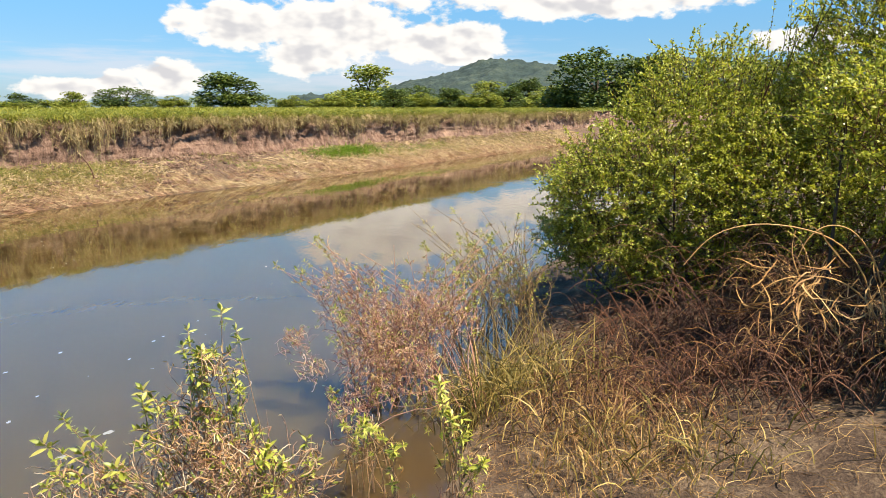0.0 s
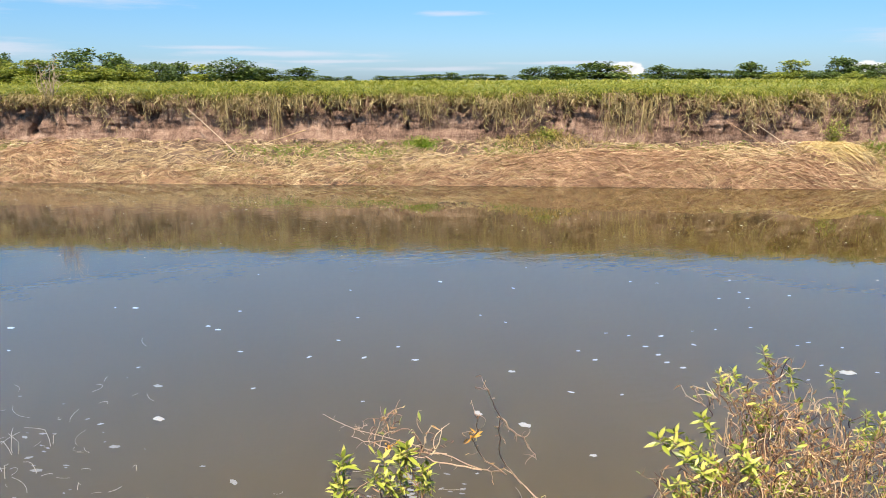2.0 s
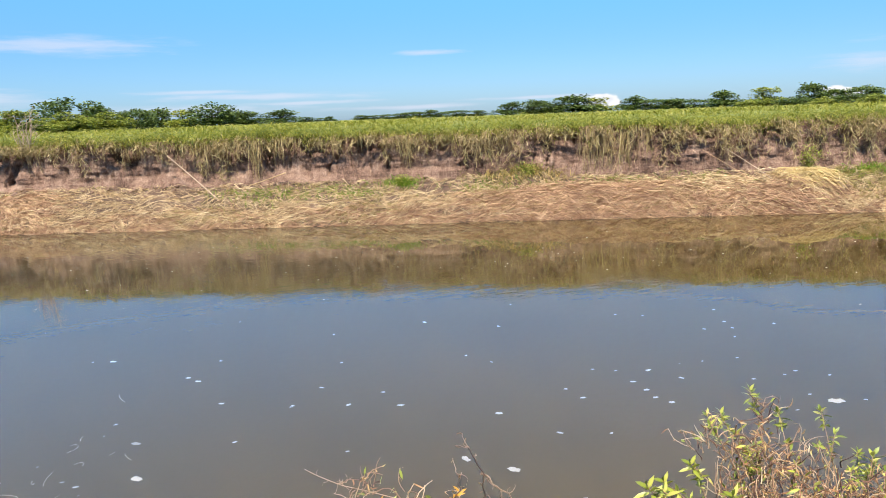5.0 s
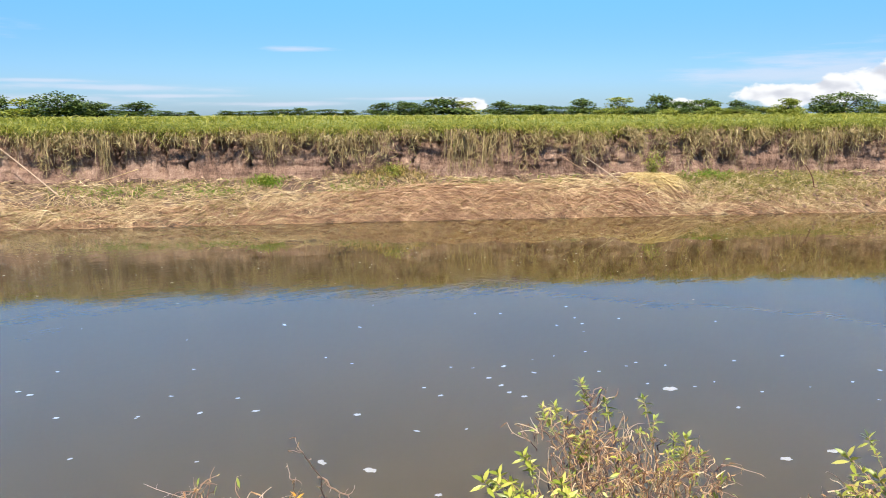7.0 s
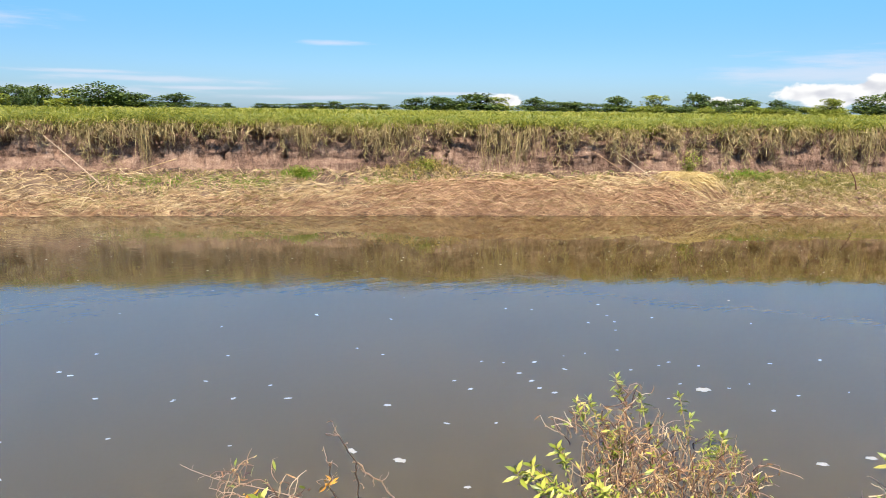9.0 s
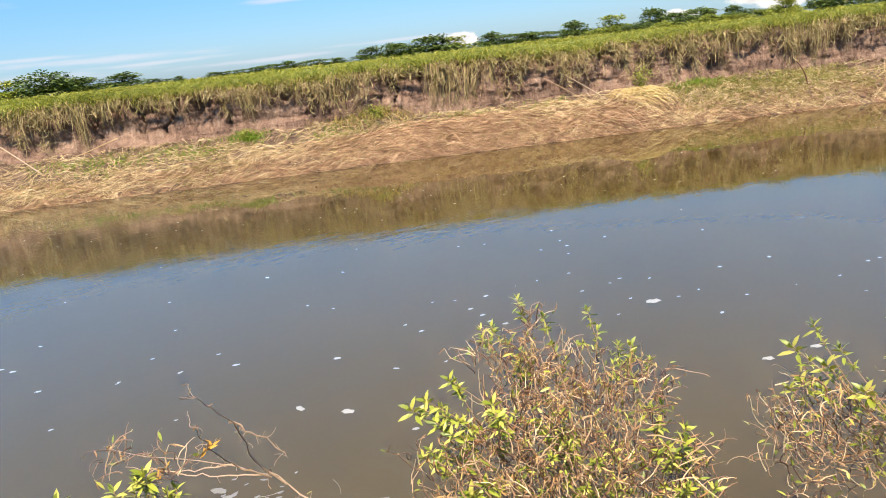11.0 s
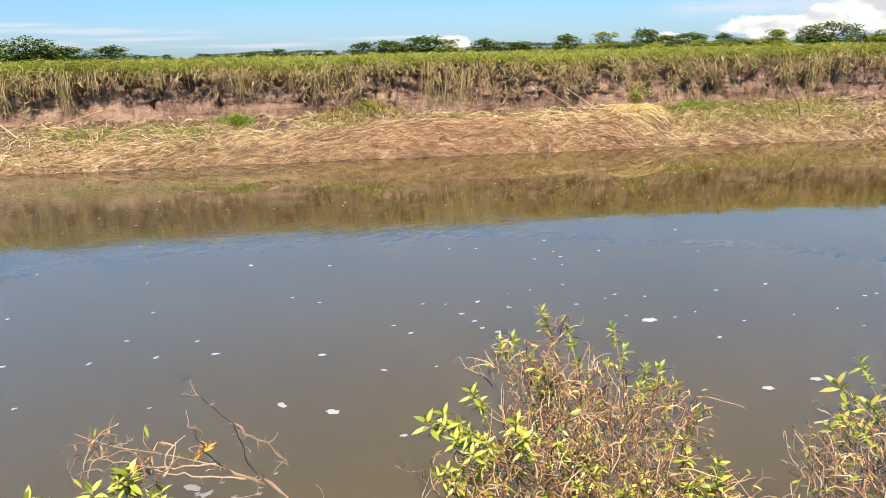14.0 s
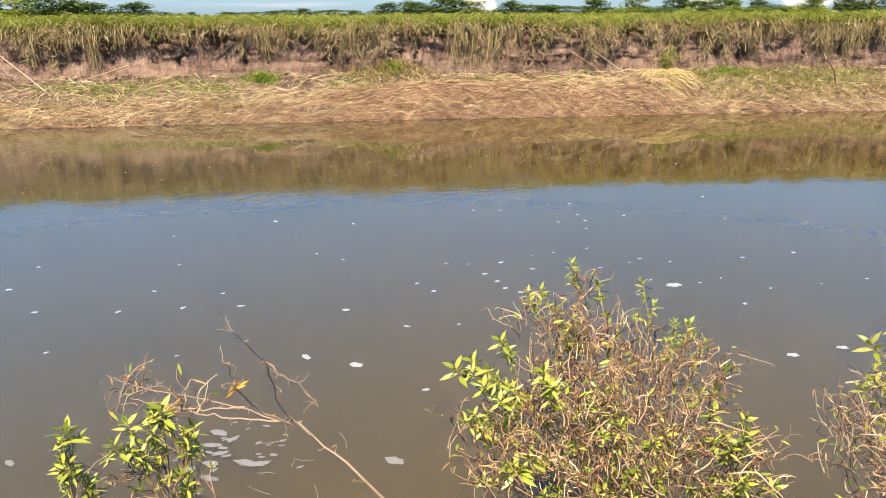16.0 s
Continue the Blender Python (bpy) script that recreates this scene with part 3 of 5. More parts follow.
def tree_mesh(kind):
    """A tree one high and about one wide."""
    lobes = []
    if kind == "round":
        for i in range(26):
            a, h = rng.random() * 6.28, rng.random()
            r = 0.36 * math.sqrt(1 - (h - 0.40) ** 2 * 1.6)
            lobes.append((r * math.cos(a), r * math.sin(a), 0.08 + 0.78 * h, 0.11 + 0.06 * rng.random(), 0.10 + 0.05 * rng.random()))
    elif kind == "airy":
        for i in range(30):
            a, h = rng.random() * 6.28, rng.random() ** 0.8
            r = (0.44 - 0.26 * h) * rng.random() ** 0.5
            lobes.append((r * math.cos(a), r * math.sin(a), 0.06 + 0.86 * h, 0.07 + 0.07 * rng.random(), 0.06 + 0.05 * rng.random()))
    elif kind == "flat":
        for i in range(30):
            a, r = rng.random() * 6.28, 0.5 * rng.random() ** 0.5
            lobes.append((r * math.cos(a), r * math.sin(a), 0.82 - 0.5 * r * r + 0.1 * (rng.random() - 0.5), 0.10 + 0.06 * rng.random(), 0.07 + 0.03 * rng.random()))
        for i in range(16):
            a, r = rng.random() * 6.28, 0.45 * rng.random() ** 0.5
            lobes.append((r * math.cos(a), r * math.sin(a), 0.08 + 0.45 * rng.random(), 0.14, 0.14))
    else:
        for i in range(22):
            a, r = rng.random() * 6.28, 0.42 * rng.random() ** 0.5
            lobes.append((r * math.cos(a), r * math.sin(a), 0.15 + (0.7 - r) * rng.random(), 0.12 + 0.06 * rng.random(), 0.11 + 0.06 * rng.random()))
    if kind != "shrub":
        for i in range(16):
            a, r = rng.random() * 6.28, 0.10 + 0.32 * rng.random()
            lobes.append((r * math.cos(a), r * math.sin(a), 0.04 + 0.28 * rng.random(), 0.12 + 0.06 * rng.random(), 0.10 + 0.05 * rng.random()))
        for i in range(7):
            a, r = rng.random() * 6.28, 0.2 * rng.random()
            lobes.append((r * math.cos(a), r * math.sin(a), 0.86 + 0.13 * rng.random(), 0.05, 0.06))
    limbs = [np.array([(0, 0, -0.02), (0.01, 0, 0.12), (0.0, 0.01, 0.28), (0.01, 0.0, 0.42), (0, 0, 0.55)])]
    radii = [np.array([0.035, 0.028, 0.022, 0.014, 0.006])]
    for lobe in lobes[:9]:
        tip = np.array(lobe[:3])
        start = np.array((0, 0, 0.12 + 0.22 * rng.random()))
        f = np.linspace(0, 1, 5)[:, None]
        limbs.append(start * (1 - f) + tip * f + np.array((0, 0, 0.06)) * np.sin(f * np.pi))
        radii.append(np.linspace(0.016, 0.004, 5))
    return lobes, tubes(np.array(limbs), np.array(radii), 5)


TREES = {}
for kind, mat, words in (("round", M_TREE, "dense dark green round-crowned tree in the field"), ("airy", M_TREE_LIGHT, "open-crowned light green tree in the field"),
                         ("flat", M_TREE, "dark green flat-topped tree on the skyline"), ("shrub", M_TREE_LIGHT, "low light green shrub in the field"),
                         ("dense", M_TREE, "dark green spreading tree in the field")):
    lobes, wood = tree_mesh({"dense": "airy"}.get(kind, kind))
    name = "field_shrub" if kind == "shrub" else "field_tree"
    base = thing(name, (0, 0, 0), words, "shrub" if kind == "shrub" else "tree", "trees on the skyline")
    for fine in (True, False):
        if not fine:
            base = thing(name, (0, 0, 0), words, "shrub" if kind == "shrub" else "tree", "trees on the skyline")
        part("trunk", mesh_of("trunk", *wood, M_BARK, True), base)
        part("crown", mesh_of("crown", *crown_leaves(lobes, 6500 if fine else 2600, 0.045 if fine else 0.065), mat), base, "leafy crown")
        TREES[kind, fine] = base


MIXED = {"round": ("round", "dense", "airy"), "airy": ("airy", "dense", "airy"), "flat": ("flat", "flat", "dense"), "shrub": ("shrub", "shrub", "round"), "dense": ("dense", "round", "airy")}


def grow(kind, az, dist, top, wide):
    """A tree whose top stands so many degrees over the eye's level and which spans so many degrees."""
    a = radians(az)
    high = dist * math.tan(radians(top + 0.37)) + 2.4 - RIM + 0.35
    broad = dist * radians(wide)
    count = max(1, int(round(broad / (high * 2.0))))
    for i in range(count):
        off = (i - (count - 1) / 2) * broad / count
        x, y = dist * math.sin(a) + off * math.cos(a), dist * math.cos(a) - off * math.sin(a)
        h = high * (1.0 if count == 1 else 0.6 + 0.5 * rng.random())
        w = broad / count * (1.12 if count == 1 else 1.15 + 0.9 * rng.random())
        m = Matrix.LocRotScale((x, y, RIM - 0.05), Euler((0, 0, rng.random() * 6.28)), (w, w, h))
        copy_thing(TREES[kind if count == 1 else MIXED[kind][int(rng.integers(3))], dist < 190], m)


for row in (("shrub", -31.4, 150, 0.25, 3.6), ("airy", -27.4, 170, 0.6, 2.2), ("round", -23.9, 170, 0.98, 4.0), ("shrub", -20.9, 170, 0.5, 2.6),
            ("dense", -16.7, 160, 2.05, 6.2), ("shrub", -11.0, 170, 0.5, 4.0), ("airy", -6.0, 150, 2.7, 5.8), ("shrub", -9.0, 140, 0.6, 3.0),
            ("round", -2.0, 160, 1.2, 3.0), ("shrub", 0.7, 150, 0.8, 4.2), ("airy", 3.6, 150, 1.5, 4.2), ("dense", 6.6, 170, 1.65, 4.4),
            ("round", 12.1, 120, 3.9, 7.4), ("airy", 9.0, 130, 1.1, 4.0), ("dense", 16.5, 120, 3.4, 6.0), ("round", 21.5, 110, 3.2, 6.0), ("airy", 27, 110, 3.0, 6.5)):
    grow(*row)
for row in (("round", -86.9, 230, 0.85, 3.0), ("dense", -85.1, 240, 0.9, 3.0), ("airy", -83.5, 230, 0.75, 3.2), ("round", -81.5, 220, 1.18, 3.8),
            ("dense", -80.0, 240, 0.62, 3.0), ("airy", -77.8, 220, 0.78, 5.2), ("flat", -61.5, 420, 0.26, 3.2), ("flat", -57.2, 420, 0.55, 3.6),
            ("flat", -54.3, 420, 0.82, 4.8), ("airy", -51.6, 430, 0.62, 3.2), ("dense", -48.6, 430, 0.62, 2.6), ("flat", -46.5, 430, 0.5, 3.2),
            ("dense", -42.0, 420, 0.75, 2.8), ("airy", -39.2, 420, 0.85, 3.0), ("dense", -36.3, 400, 1.0, 2.8), ("flat", -33.9, 420, 0.62, 3.4)):
    grow(*row)
for row in (("dense", -31.5, 420, 0.5, 3.4), ("shrub", -29.0, 420, 0.24, 3.0), ("airy", -27.0, 420, 0.5, 1.8), ("flat", -44.2, 450, 0.3, 4.0),
            ("airy", -106.2, 110, 2.7, 3.6), ("dense", -104.6, 110, 1.6, 3.4), ("round", -103.0, 115, 2.6, 4.6), ("airy", -99.0, 115, 1.8, 5.4),
            ("dense", -97.0, 120, 1.3, 3.4), ("round", -91.4, 125, 1.75, 4.8), ("dense", -89.4, 140, 1.1, 3.0), ("round", -86.9, 150, 0.9, 2.6),
            ("shrub", -101.0, 90, 1.1, 5.0), ("shrub", -95.5, 100, 0.9, 4.0), ("airy", -110, 110, 2.4, 5.0), ("dense", -115, 110, 2.6, 6.0)):
    grow(*row)
for row in (("flat", -68.0, 650, 0.04, 5.0), ("flat", -73.5, 650, 0.03, 3.0), ("flat", -64.5, 600, 0.12, 3.0), ("shrub", -33.0, 200, 0.12, 6.0), ("shrub", -38.0, 260, 0.10, 6.0)):
    grow(*row)
for i in range(9):
    grow("shrub" if i % 3 else "airy", -110 + 2.6 * i, 92 + 6 * (i % 3), 0.75 + 0.45 * rng.random(), 3.8)
for i in range(9):
    grow("shrub" if i % 2 else "dense", -4 + 2.3 * i, 120 + 12 * (i % 3), 0.7 + 0.4 * rng.random(), 3.4)
for i, base in enumerate(TREES.values()):
    base.location = (-150 + 13 * i, 330 + 20 * (i % 3), RIM - 0.05)
    base.scale = (7, 7, 4)


def build_far_woods():
    """A dark low line of far woods along the foot of the hill and the skyline."""
    count = 9000
    az = np.radians(rng.uniform(-5, 40, count))
    dist = rng.uniform(190, 420, count)
    z = RIM + rng.random(count) ** 1.5 * (3.0 + 2.5 * value_noise(az * 60, dist * 0.01))
    at = np.stack([dist * np.sin(az), dist * np.cos(az), z], 1)
    v, f = leaves(at, unit(rng.normal(size=at.shape)), 1.6 + rng.random(count), 0.7)
    tagged(new("far_woods", mesh_of("far_woods", v, f, M_TREE)), "dark green woods along the foot of the ridge", "woods", kind="stuff")


build_far_woods()


# ---- grass and straw of the far bank ----
def stuff(name, arrays, mat, label, category):
    return tagged(new(name, mesh_of(name, *arrays, mat)), label, category, kind="stuff")


def blades_on(u, v, z, height, lean, half, k=4):
    """Upright curved blades rooted at u, v, z."""
    count = len(u)
    x, y = plan(u, v)
    root = np.stack([x, y, z + np.zeros(count)], 1)
    a = rng.random(count) * 2 * np.pi
    out = np.stack([np.cos(a), np.sin(a), np.zeros(count)], 1) * (lean * height * rng.random(count))[:, None]
    f = np.linspace(0, 1, k)[None, :, None]
    path = root[:, None] + np.array((0, 0, 1.0)) * height[:, None, None] * (f - 0.35 * f**3 * (lean > 0.8)) + out[:, None] * f**2
    return path, half * np.array([1.0, 0.9, 0.6, 0.12])[None, :k] * np.ones((count, 1))


def build_rim_grass():
    count = 60000
    u = rng.uniform(-30, 55, count)
    far = rng.random(count) ** 2.2 * 9.0 - 0.16
    v = far_edge(u) + 2.12 + rim_plan(u) + far
    tall = (0.08 + 0.19 * rng.random(count) ** 1.5) * (1 + 0.8 * value_noise(u * 1.5, v * 1.5) + 0.4 * value_noise(u * 5, v * 5))
    stuff("rim_grass", ribbons(*blades_on(u, v, rim_top(u) - 0.02, tall, 2.0, 0.0065)), M_RIM, "short green grass along the top of the cliff", "grass")
    count = 42000
    u, far = rng.uniform(-70, 140, count), 3.0 + rng.random(count) ** 1.6 * 75
    lump = 1 + 0.7 * value_noise(u * 0.45, far * 0.25) + 0.5 * value_noise(u * 1.6, far * 0.5, 3.0)
    tall = (0.14 + 0.22 * rng.random(count)) * lump * np.interp(far, (3, 20, 80), (0.8, 1.15, 1.6))
    path, half = blades_on(u, far_edge(u) + 2.1 + far, RIM - 0.03, tall, 1.3, 1.0)
    stuff("field_grass", ribbons(path, half * np.interp(far, (3, 20, 80), (0.009, 0.022, 0.06))[:, None]), M_FIELDGRASS, "uneven green grass of the far field", "grass")


def shag(count, low, high, longest, spread, half, seed, ragged=0.75):
    """Grass that rolls over the cliff's edge and hangs: roots between two heights under the rim."""
    heads = np.sort(rng.uniform(-30, 55, 640))
    which = rng.integers(0, 640, count)
    loose = rng.random(count) < 0.22
    u = np.where(loose, rng.uniform(-30, 55, count), heads[which] + rng.normal(size=count) * 0.035)
    share = (0.35 + 0.9 * rng.random(640) ** 1.3)[which]
    bunch = np.clip((1 - 0.75 * np.clip(hollow(u) * 2.6, 0, 1)) * np.interp(u, (-2, 3, 6, 15, 18), (0.6, 1, 1.5, 1.5, 0.8)) * share * (0.78 + ragged * 1.25 * fbm(u * 0.7, seed, 0.0, 2) + 0.5 * value_noise(u * 0.23, seed)), 0.06, 1.35)
    long = longest * bunch * (0.45 + 0.55 * rng.random(count))
    root = rng.uniform(low, high, count)
    thick = (0.13 + 0.10 * value_noise(u * 1.9, 5.5)) * np.clip((0.18 - root) * 4, 0, 1)
    v0 = far_edge(u) + 2.14 + rim_plan(u) - thick + np.maximum(root, 0) * 2.0 * rng.random(count)
    f = np.linspace(0, 1, 6)[None]
    uu = u[:, None] + (0.08 * rng.normal(size=640)[which] + rng.normal(size=count) * spread * 0.5)[:, None] * f + np.cumsum(0.028 * rng.normal(size=(count, 6)), 1) * f
    out = (0.05 + 0.12 * rng.random((count, 1))) * np.minimum(f * 2.5, 1) + 0.015 * rng.normal(size=(count, 6)) * f - 0.05 * f**2
    zz = rim_top(u)[:, None] + root[:, None] + (0.03 + 0.06 * rng.random((count, 1))) * np.sin(np.minimum(f * 2.6, 1) * np.pi) - long[:, None] * np.maximum(f - 0.1, 0)
    x, y = plan(uu, v0[:, None] - out)
    return ribbons(np.stack([x, y, zz], -1), half * np.array([0.8, 1, 1, 0.9, 0.7, 0.2])[None] * (0.6 + 0.8 * rng.random((count, 1))))


def fuzz(count, low, high, reach, half, seed, long):
    """Short crooked strands that together make ragged tassels under the rim."""
    heads = np.sort(rng.uniform(-30, 55, 420))
    which = rng.integers(0, 420, count)
    u = np.where(rng.random(count) < 0.2, rng.uniform(-30, 55, count), heads[which] + rng.normal(size=count) * 0.06)
    share = (0.15 + 1.0 * rng.random(420) ** 1.6)[which]
    deep_to = reach * (1 - 0.7 * np.clip(hollow(u) * 2.6, 0, 1)) * np.clip(share * (0.75 + 0.9 * fbm(u * 0.6, seed, 0.0, 2) + np.interp(u, (-30, -1, 2.5, 6, 12, 17), (-0.3, -0.3, 0, 0.7, 0.8, 0))), 0.04, 1.1)
    down = rng.random(count) ** 1.3 * deep_to
    root = rng.uniform(low, high, count) - down
    x, y = plan(u, far_edge(u) + 2.03 + rim_plan(u) - 0.10 * np.exp(-down * 2) - 0.06 * rng.random(count) + 0.16 * value_noise(u * 1.9, 5.5) * 0.5)
    at = np.stack([x, y, rim_top(u) + root], 1)
    way = np.array((0, 0, -1.0)) + rng.normal(size=(count, 3)) * 0.22
    return ribbons(curly(at, way, long * (0.4 + rng.random(count)), 0.6, 5), half * np.array([0.8, 1, 1, 0.8, 0.2])[None] * (0.6 + 0.8 * rng.random((count, 1))))


def build_hanging_grass():
    stuff("hanging_dry_grass", joined([shag(8000, -0.08, 0.06, 1.15, 0.12, 0.0042, 3.3, 1.2), fuzz(26000, -0.10, 0.06, 1.05, 0.0058, 3.3, 0.24)]), M_HANG, "dry tan grass hanging over the cliff edge", "grass")
    stuff("hanging_olive_grass", fuzz(8000, -0.06, 0.08, 0.55, 0.0062, 9.4, 0.15), M_OLIVE, "olive grass trailing down the cliff", "grass")
    stuff("hanging_green_grass", joined([shag(5000, -0.06, 0.10, 0.2, 0.24, 0.0055, 8.1, 0.7), fuzz(13000, -0.03, 0.12, 0.26, 0.006, 8.1, 0.12)]), M_RIM, "green grass mat rolling over the cliff edge", "grass")


def lying(u, s, long, turn, lift, half, wave=0.10, curve=0.55):
    """Bent stalks that lie on the far slope."""
    count, k = len(u), 5
    f = np.linspace(-0.5, 0.5, k)[None]
    bend = rng.normal(size=(count, 1)) * curve
    a = turn[:, None] + bend * f
    du, dv = np.cos(a), np.sin(a)
    step = long[:, None] / (k - 1)
    uu = u[:, None] + np.cumsum(du * step, 1) - (du * step).sum(1, keepdims=True) / 2
    vv = 2.0 * s[:, None] + np.cumsum(dv * step, 1) - (dv * step).sum(1, keepdims=True) / 2
    ss = np.clip(vv / 2.0, -0.06, 1.08)
    arch = lift[:, None] * (1 - (2 * f) ** 2) + 0.015
    zz = slope_height(uu, np.minimum(ss, 1.0)) + arch + wave * 0.1 * rng.normal(size=(count, k))
    x, y = plan(uu, far_edge(uu) + 2.0 * ss)
    return ribbons(np.stack([x, y, np.maximum(zz, 0.004)], -1), half * np.array([0.5, 1, 1, 0.95, 0.4])[None] * (0.6 + 0.8 * rng.random((count, 1))))


def swaths(bunches, each, low, high, long, half, tilt=0.5, power=1.2):
    """Bunches of stalks that the flood laid down side by side, each bunch with a lie of its own."""
    bu, bs = rng.uniform(-28, 50, bunches), low + (high - low) * rng.random(bunches) ** power
    bare = np.exp(-(((bu - 17.2) / 2.4) ** 2)) * 0.95 + np.clip((bs - 0.4) * 1.5, 0, 0.7) + 0.3 * value_noise(bu * 0.8, bs * 2.0, 40.0)
    keep = rng.random(bunches) > bare
    bu, bs = bu[keep], bs[keep]
    lie = 0.55 * value_noise(bu * 0.5, bs * 2.0, 50.0) * 2 + rng.normal(size=len(bu)) * tilt
    m = len(bu)
    which = np.repeat(np.arange(m), each)
    count = len(which)
    u = bu[which] + rng.normal(size=count) * 0.16
    s = np.clip(bs[which] + rng.normal(size=count) * 0.035, 0, 1.02)
    hump = (0.006 + 0.045 * rng.random(m))[which] * (0.3 + 0.9 * rng.random(count))
    return lying(u, s, long * (0.5 + 0.8 * rng.random(count)), lie[which] + rng.normal(size=count) * 0.28, hump, half)


def build_straw():
    stuff("straw_litter", joined([swaths(3800, 15, 0.0, 1.0, 0.27, 0.0036, 0.6), swaths(1100, 11, 0.1, 1.0, 0.30, 0.0046, 0.9)]), M_STRAW, "flattened dry tan straw on the river slope", "straw")
    m = 5200
    u, s = rng.uniform(-28, 50, m), rng.random(m) ** 1.2
    s = np.where(rng.random(m) < 0.85 * np.exp(-(((u - 17.0) / 2.2) ** 2)), 0.02, s)
    stuff("straw_stalks", lying(u, s, 0.25 + 0.5 * rng.random(m), rng.normal(size=m) * 0.7, 0.01 + 0.06 * rng.random(m), 0.0046), M_PALESTRAW, "pale broken reed stalks lying on the slope", "straw")
    stuff("drift_straw", swaths(1700, 14, -0.02, 0.36, 0.38, 0.0046, 0.5, 1.6), M_PINK, "reddish brown flood straw along the waterline", "straw")
    for hu, hs, ru, rs, m, mat, name, words in ((3.6, 0.28, 2.3, 0.18, 7500, M_PINK, "straw_heap", "low heap of reddish brown dead reeds"),
                                                (7.4, 0.26, 1.5, 0.15, 3600, M_PINK, "reed_heap", "heap of tan and red-brown flood reeds"),
                                                (9.0, 0.62, 0.5, 0.13, 1500, M_YELLOW, "yellow_straw_heap", "bright yellow heap of bent dry grass"),
                                                (6.6, 0.5, 1.3, 0.16, 2200, M_STRAW, "tan_straw_heap", "heap of pale tan flood straw"),
                                                (-11.0, 0.45, 1.1, 0.2, 1300, M_PINK, "brush_heap", "brown brushwood heap on the slope")):
        u, s = hu + rng.normal(size=m) * ru * 0.6, np.clip(hs + rng.normal(size=m) * rs, 0, 1)
        fan = 0.45 * value_noise(u * 1.1, s * 3.0, 60.0) + rng.normal(size=m) * 0.5 - 0.4 * (u - hu) / ru
        stuff(name, lying(u, s, 0.2 + 0.4 * rng.random(m), fan, 0.01 + 0.09 * rng.random(m) ** 1.5, 0.0048), mat, words, "straw heap")


def build_clods():
    """Crumbled red-brown soil where the cliff has slumped."""
    count = 5200
    u, sl = 17.8 + rng.normal(size=count) * 3.2, np.clip(rng.random(count) * 1.0, 0.05, 0.98)
    u[1900:], sl[1900:] = rng.uniform(-26, 45, count - 1900), 0.74 + 0.27 * rng.random(count - 1900) ** 0.6
    sl = np.minimum(sl, 1.0)
    x, y = plan(u, far_edge(u) + 2 * sl)
    size = 0.016 + 0.06 * rng.random(count) ** 3.0
    turn = np.array([(1, 0, 0), (0, 1, 0), (-1, 0, 0), (0, -1, 0), (0, 0, 0.8), (0, 0, -0.8)], float)
    at = np.stack([x, y, slope_height(u, sl) + size * 0.25], 1)
    verts = at[:, None] + turn[None] * size[:, None, None] * (0.7 + 0.6 * rng.random((count, 6, 3))) + 0.3 * size[:, None, None] * rng.normal(size=(count, 6, 3))
    tri = np.array([[0, 1, 4], [1, 2, 4], [2, 3, 4], [3, 0, 4], [1, 0, 5], [2, 1, 5], [3, 2, 5], [0, 3, 5]])
    stuff("soil_clods", (verts, (np.arange(count)[:, None, None] * 6 + tri[None]).reshape(-1, 3)), M_CLIFF, "crumbled reddish soil clods below the cliff", "soil")


def build_slope_grass():
    """Thin green growth scattered through the straw."""
    count = 30000
    u, sl = rng.uniform(-26, 48, count), rng.random(count)
    keep = value_noise(u * 0.55, sl * 1.6, 13.0) + 0.5 * value_noise(u * 1.7, sl * 4.0, 14.0) > 0.12
    u, sl = u[keep], sl[keep]
    more = rng.random(5000)
    u, sl = np.concatenate([u, 9.8 + 5.0 * more]), np.concatenate([sl, 0.15 + 0.8 * rng.random(5000)])
    m = len(u)
    stuff("slope_grass", ribbons(*blades_on(u, far_edge(u) + 2 * sl, slope_height(u, sl), 0.06 + 0.12 * rng.random(m), 1.5, 0.0055)), M_OLIVE, "thin olive grass growing through the straw", "grass")


def tuft(name, u, s, ru, rs, count, tall, mat, words):
    uu, ss = 1.7 + (u - 1.7) * 1.04 + rng.normal(size=count) * ru, np.clip(s + rng.normal(size=count) * rs, 0, 1.0)
    z = slope_height(uu, ss)
    me = mesh_of(name, *ribbons(*blades_on(uu, far_edge(uu) + 2 * ss, z - 0.02, tall * (0.5 + 0.7 * rng.random(count)), 1.1, 0.008)), mat)
    tagged(new(name, me), words, "grass tuft", "green tufts on the far slope", "stuff")


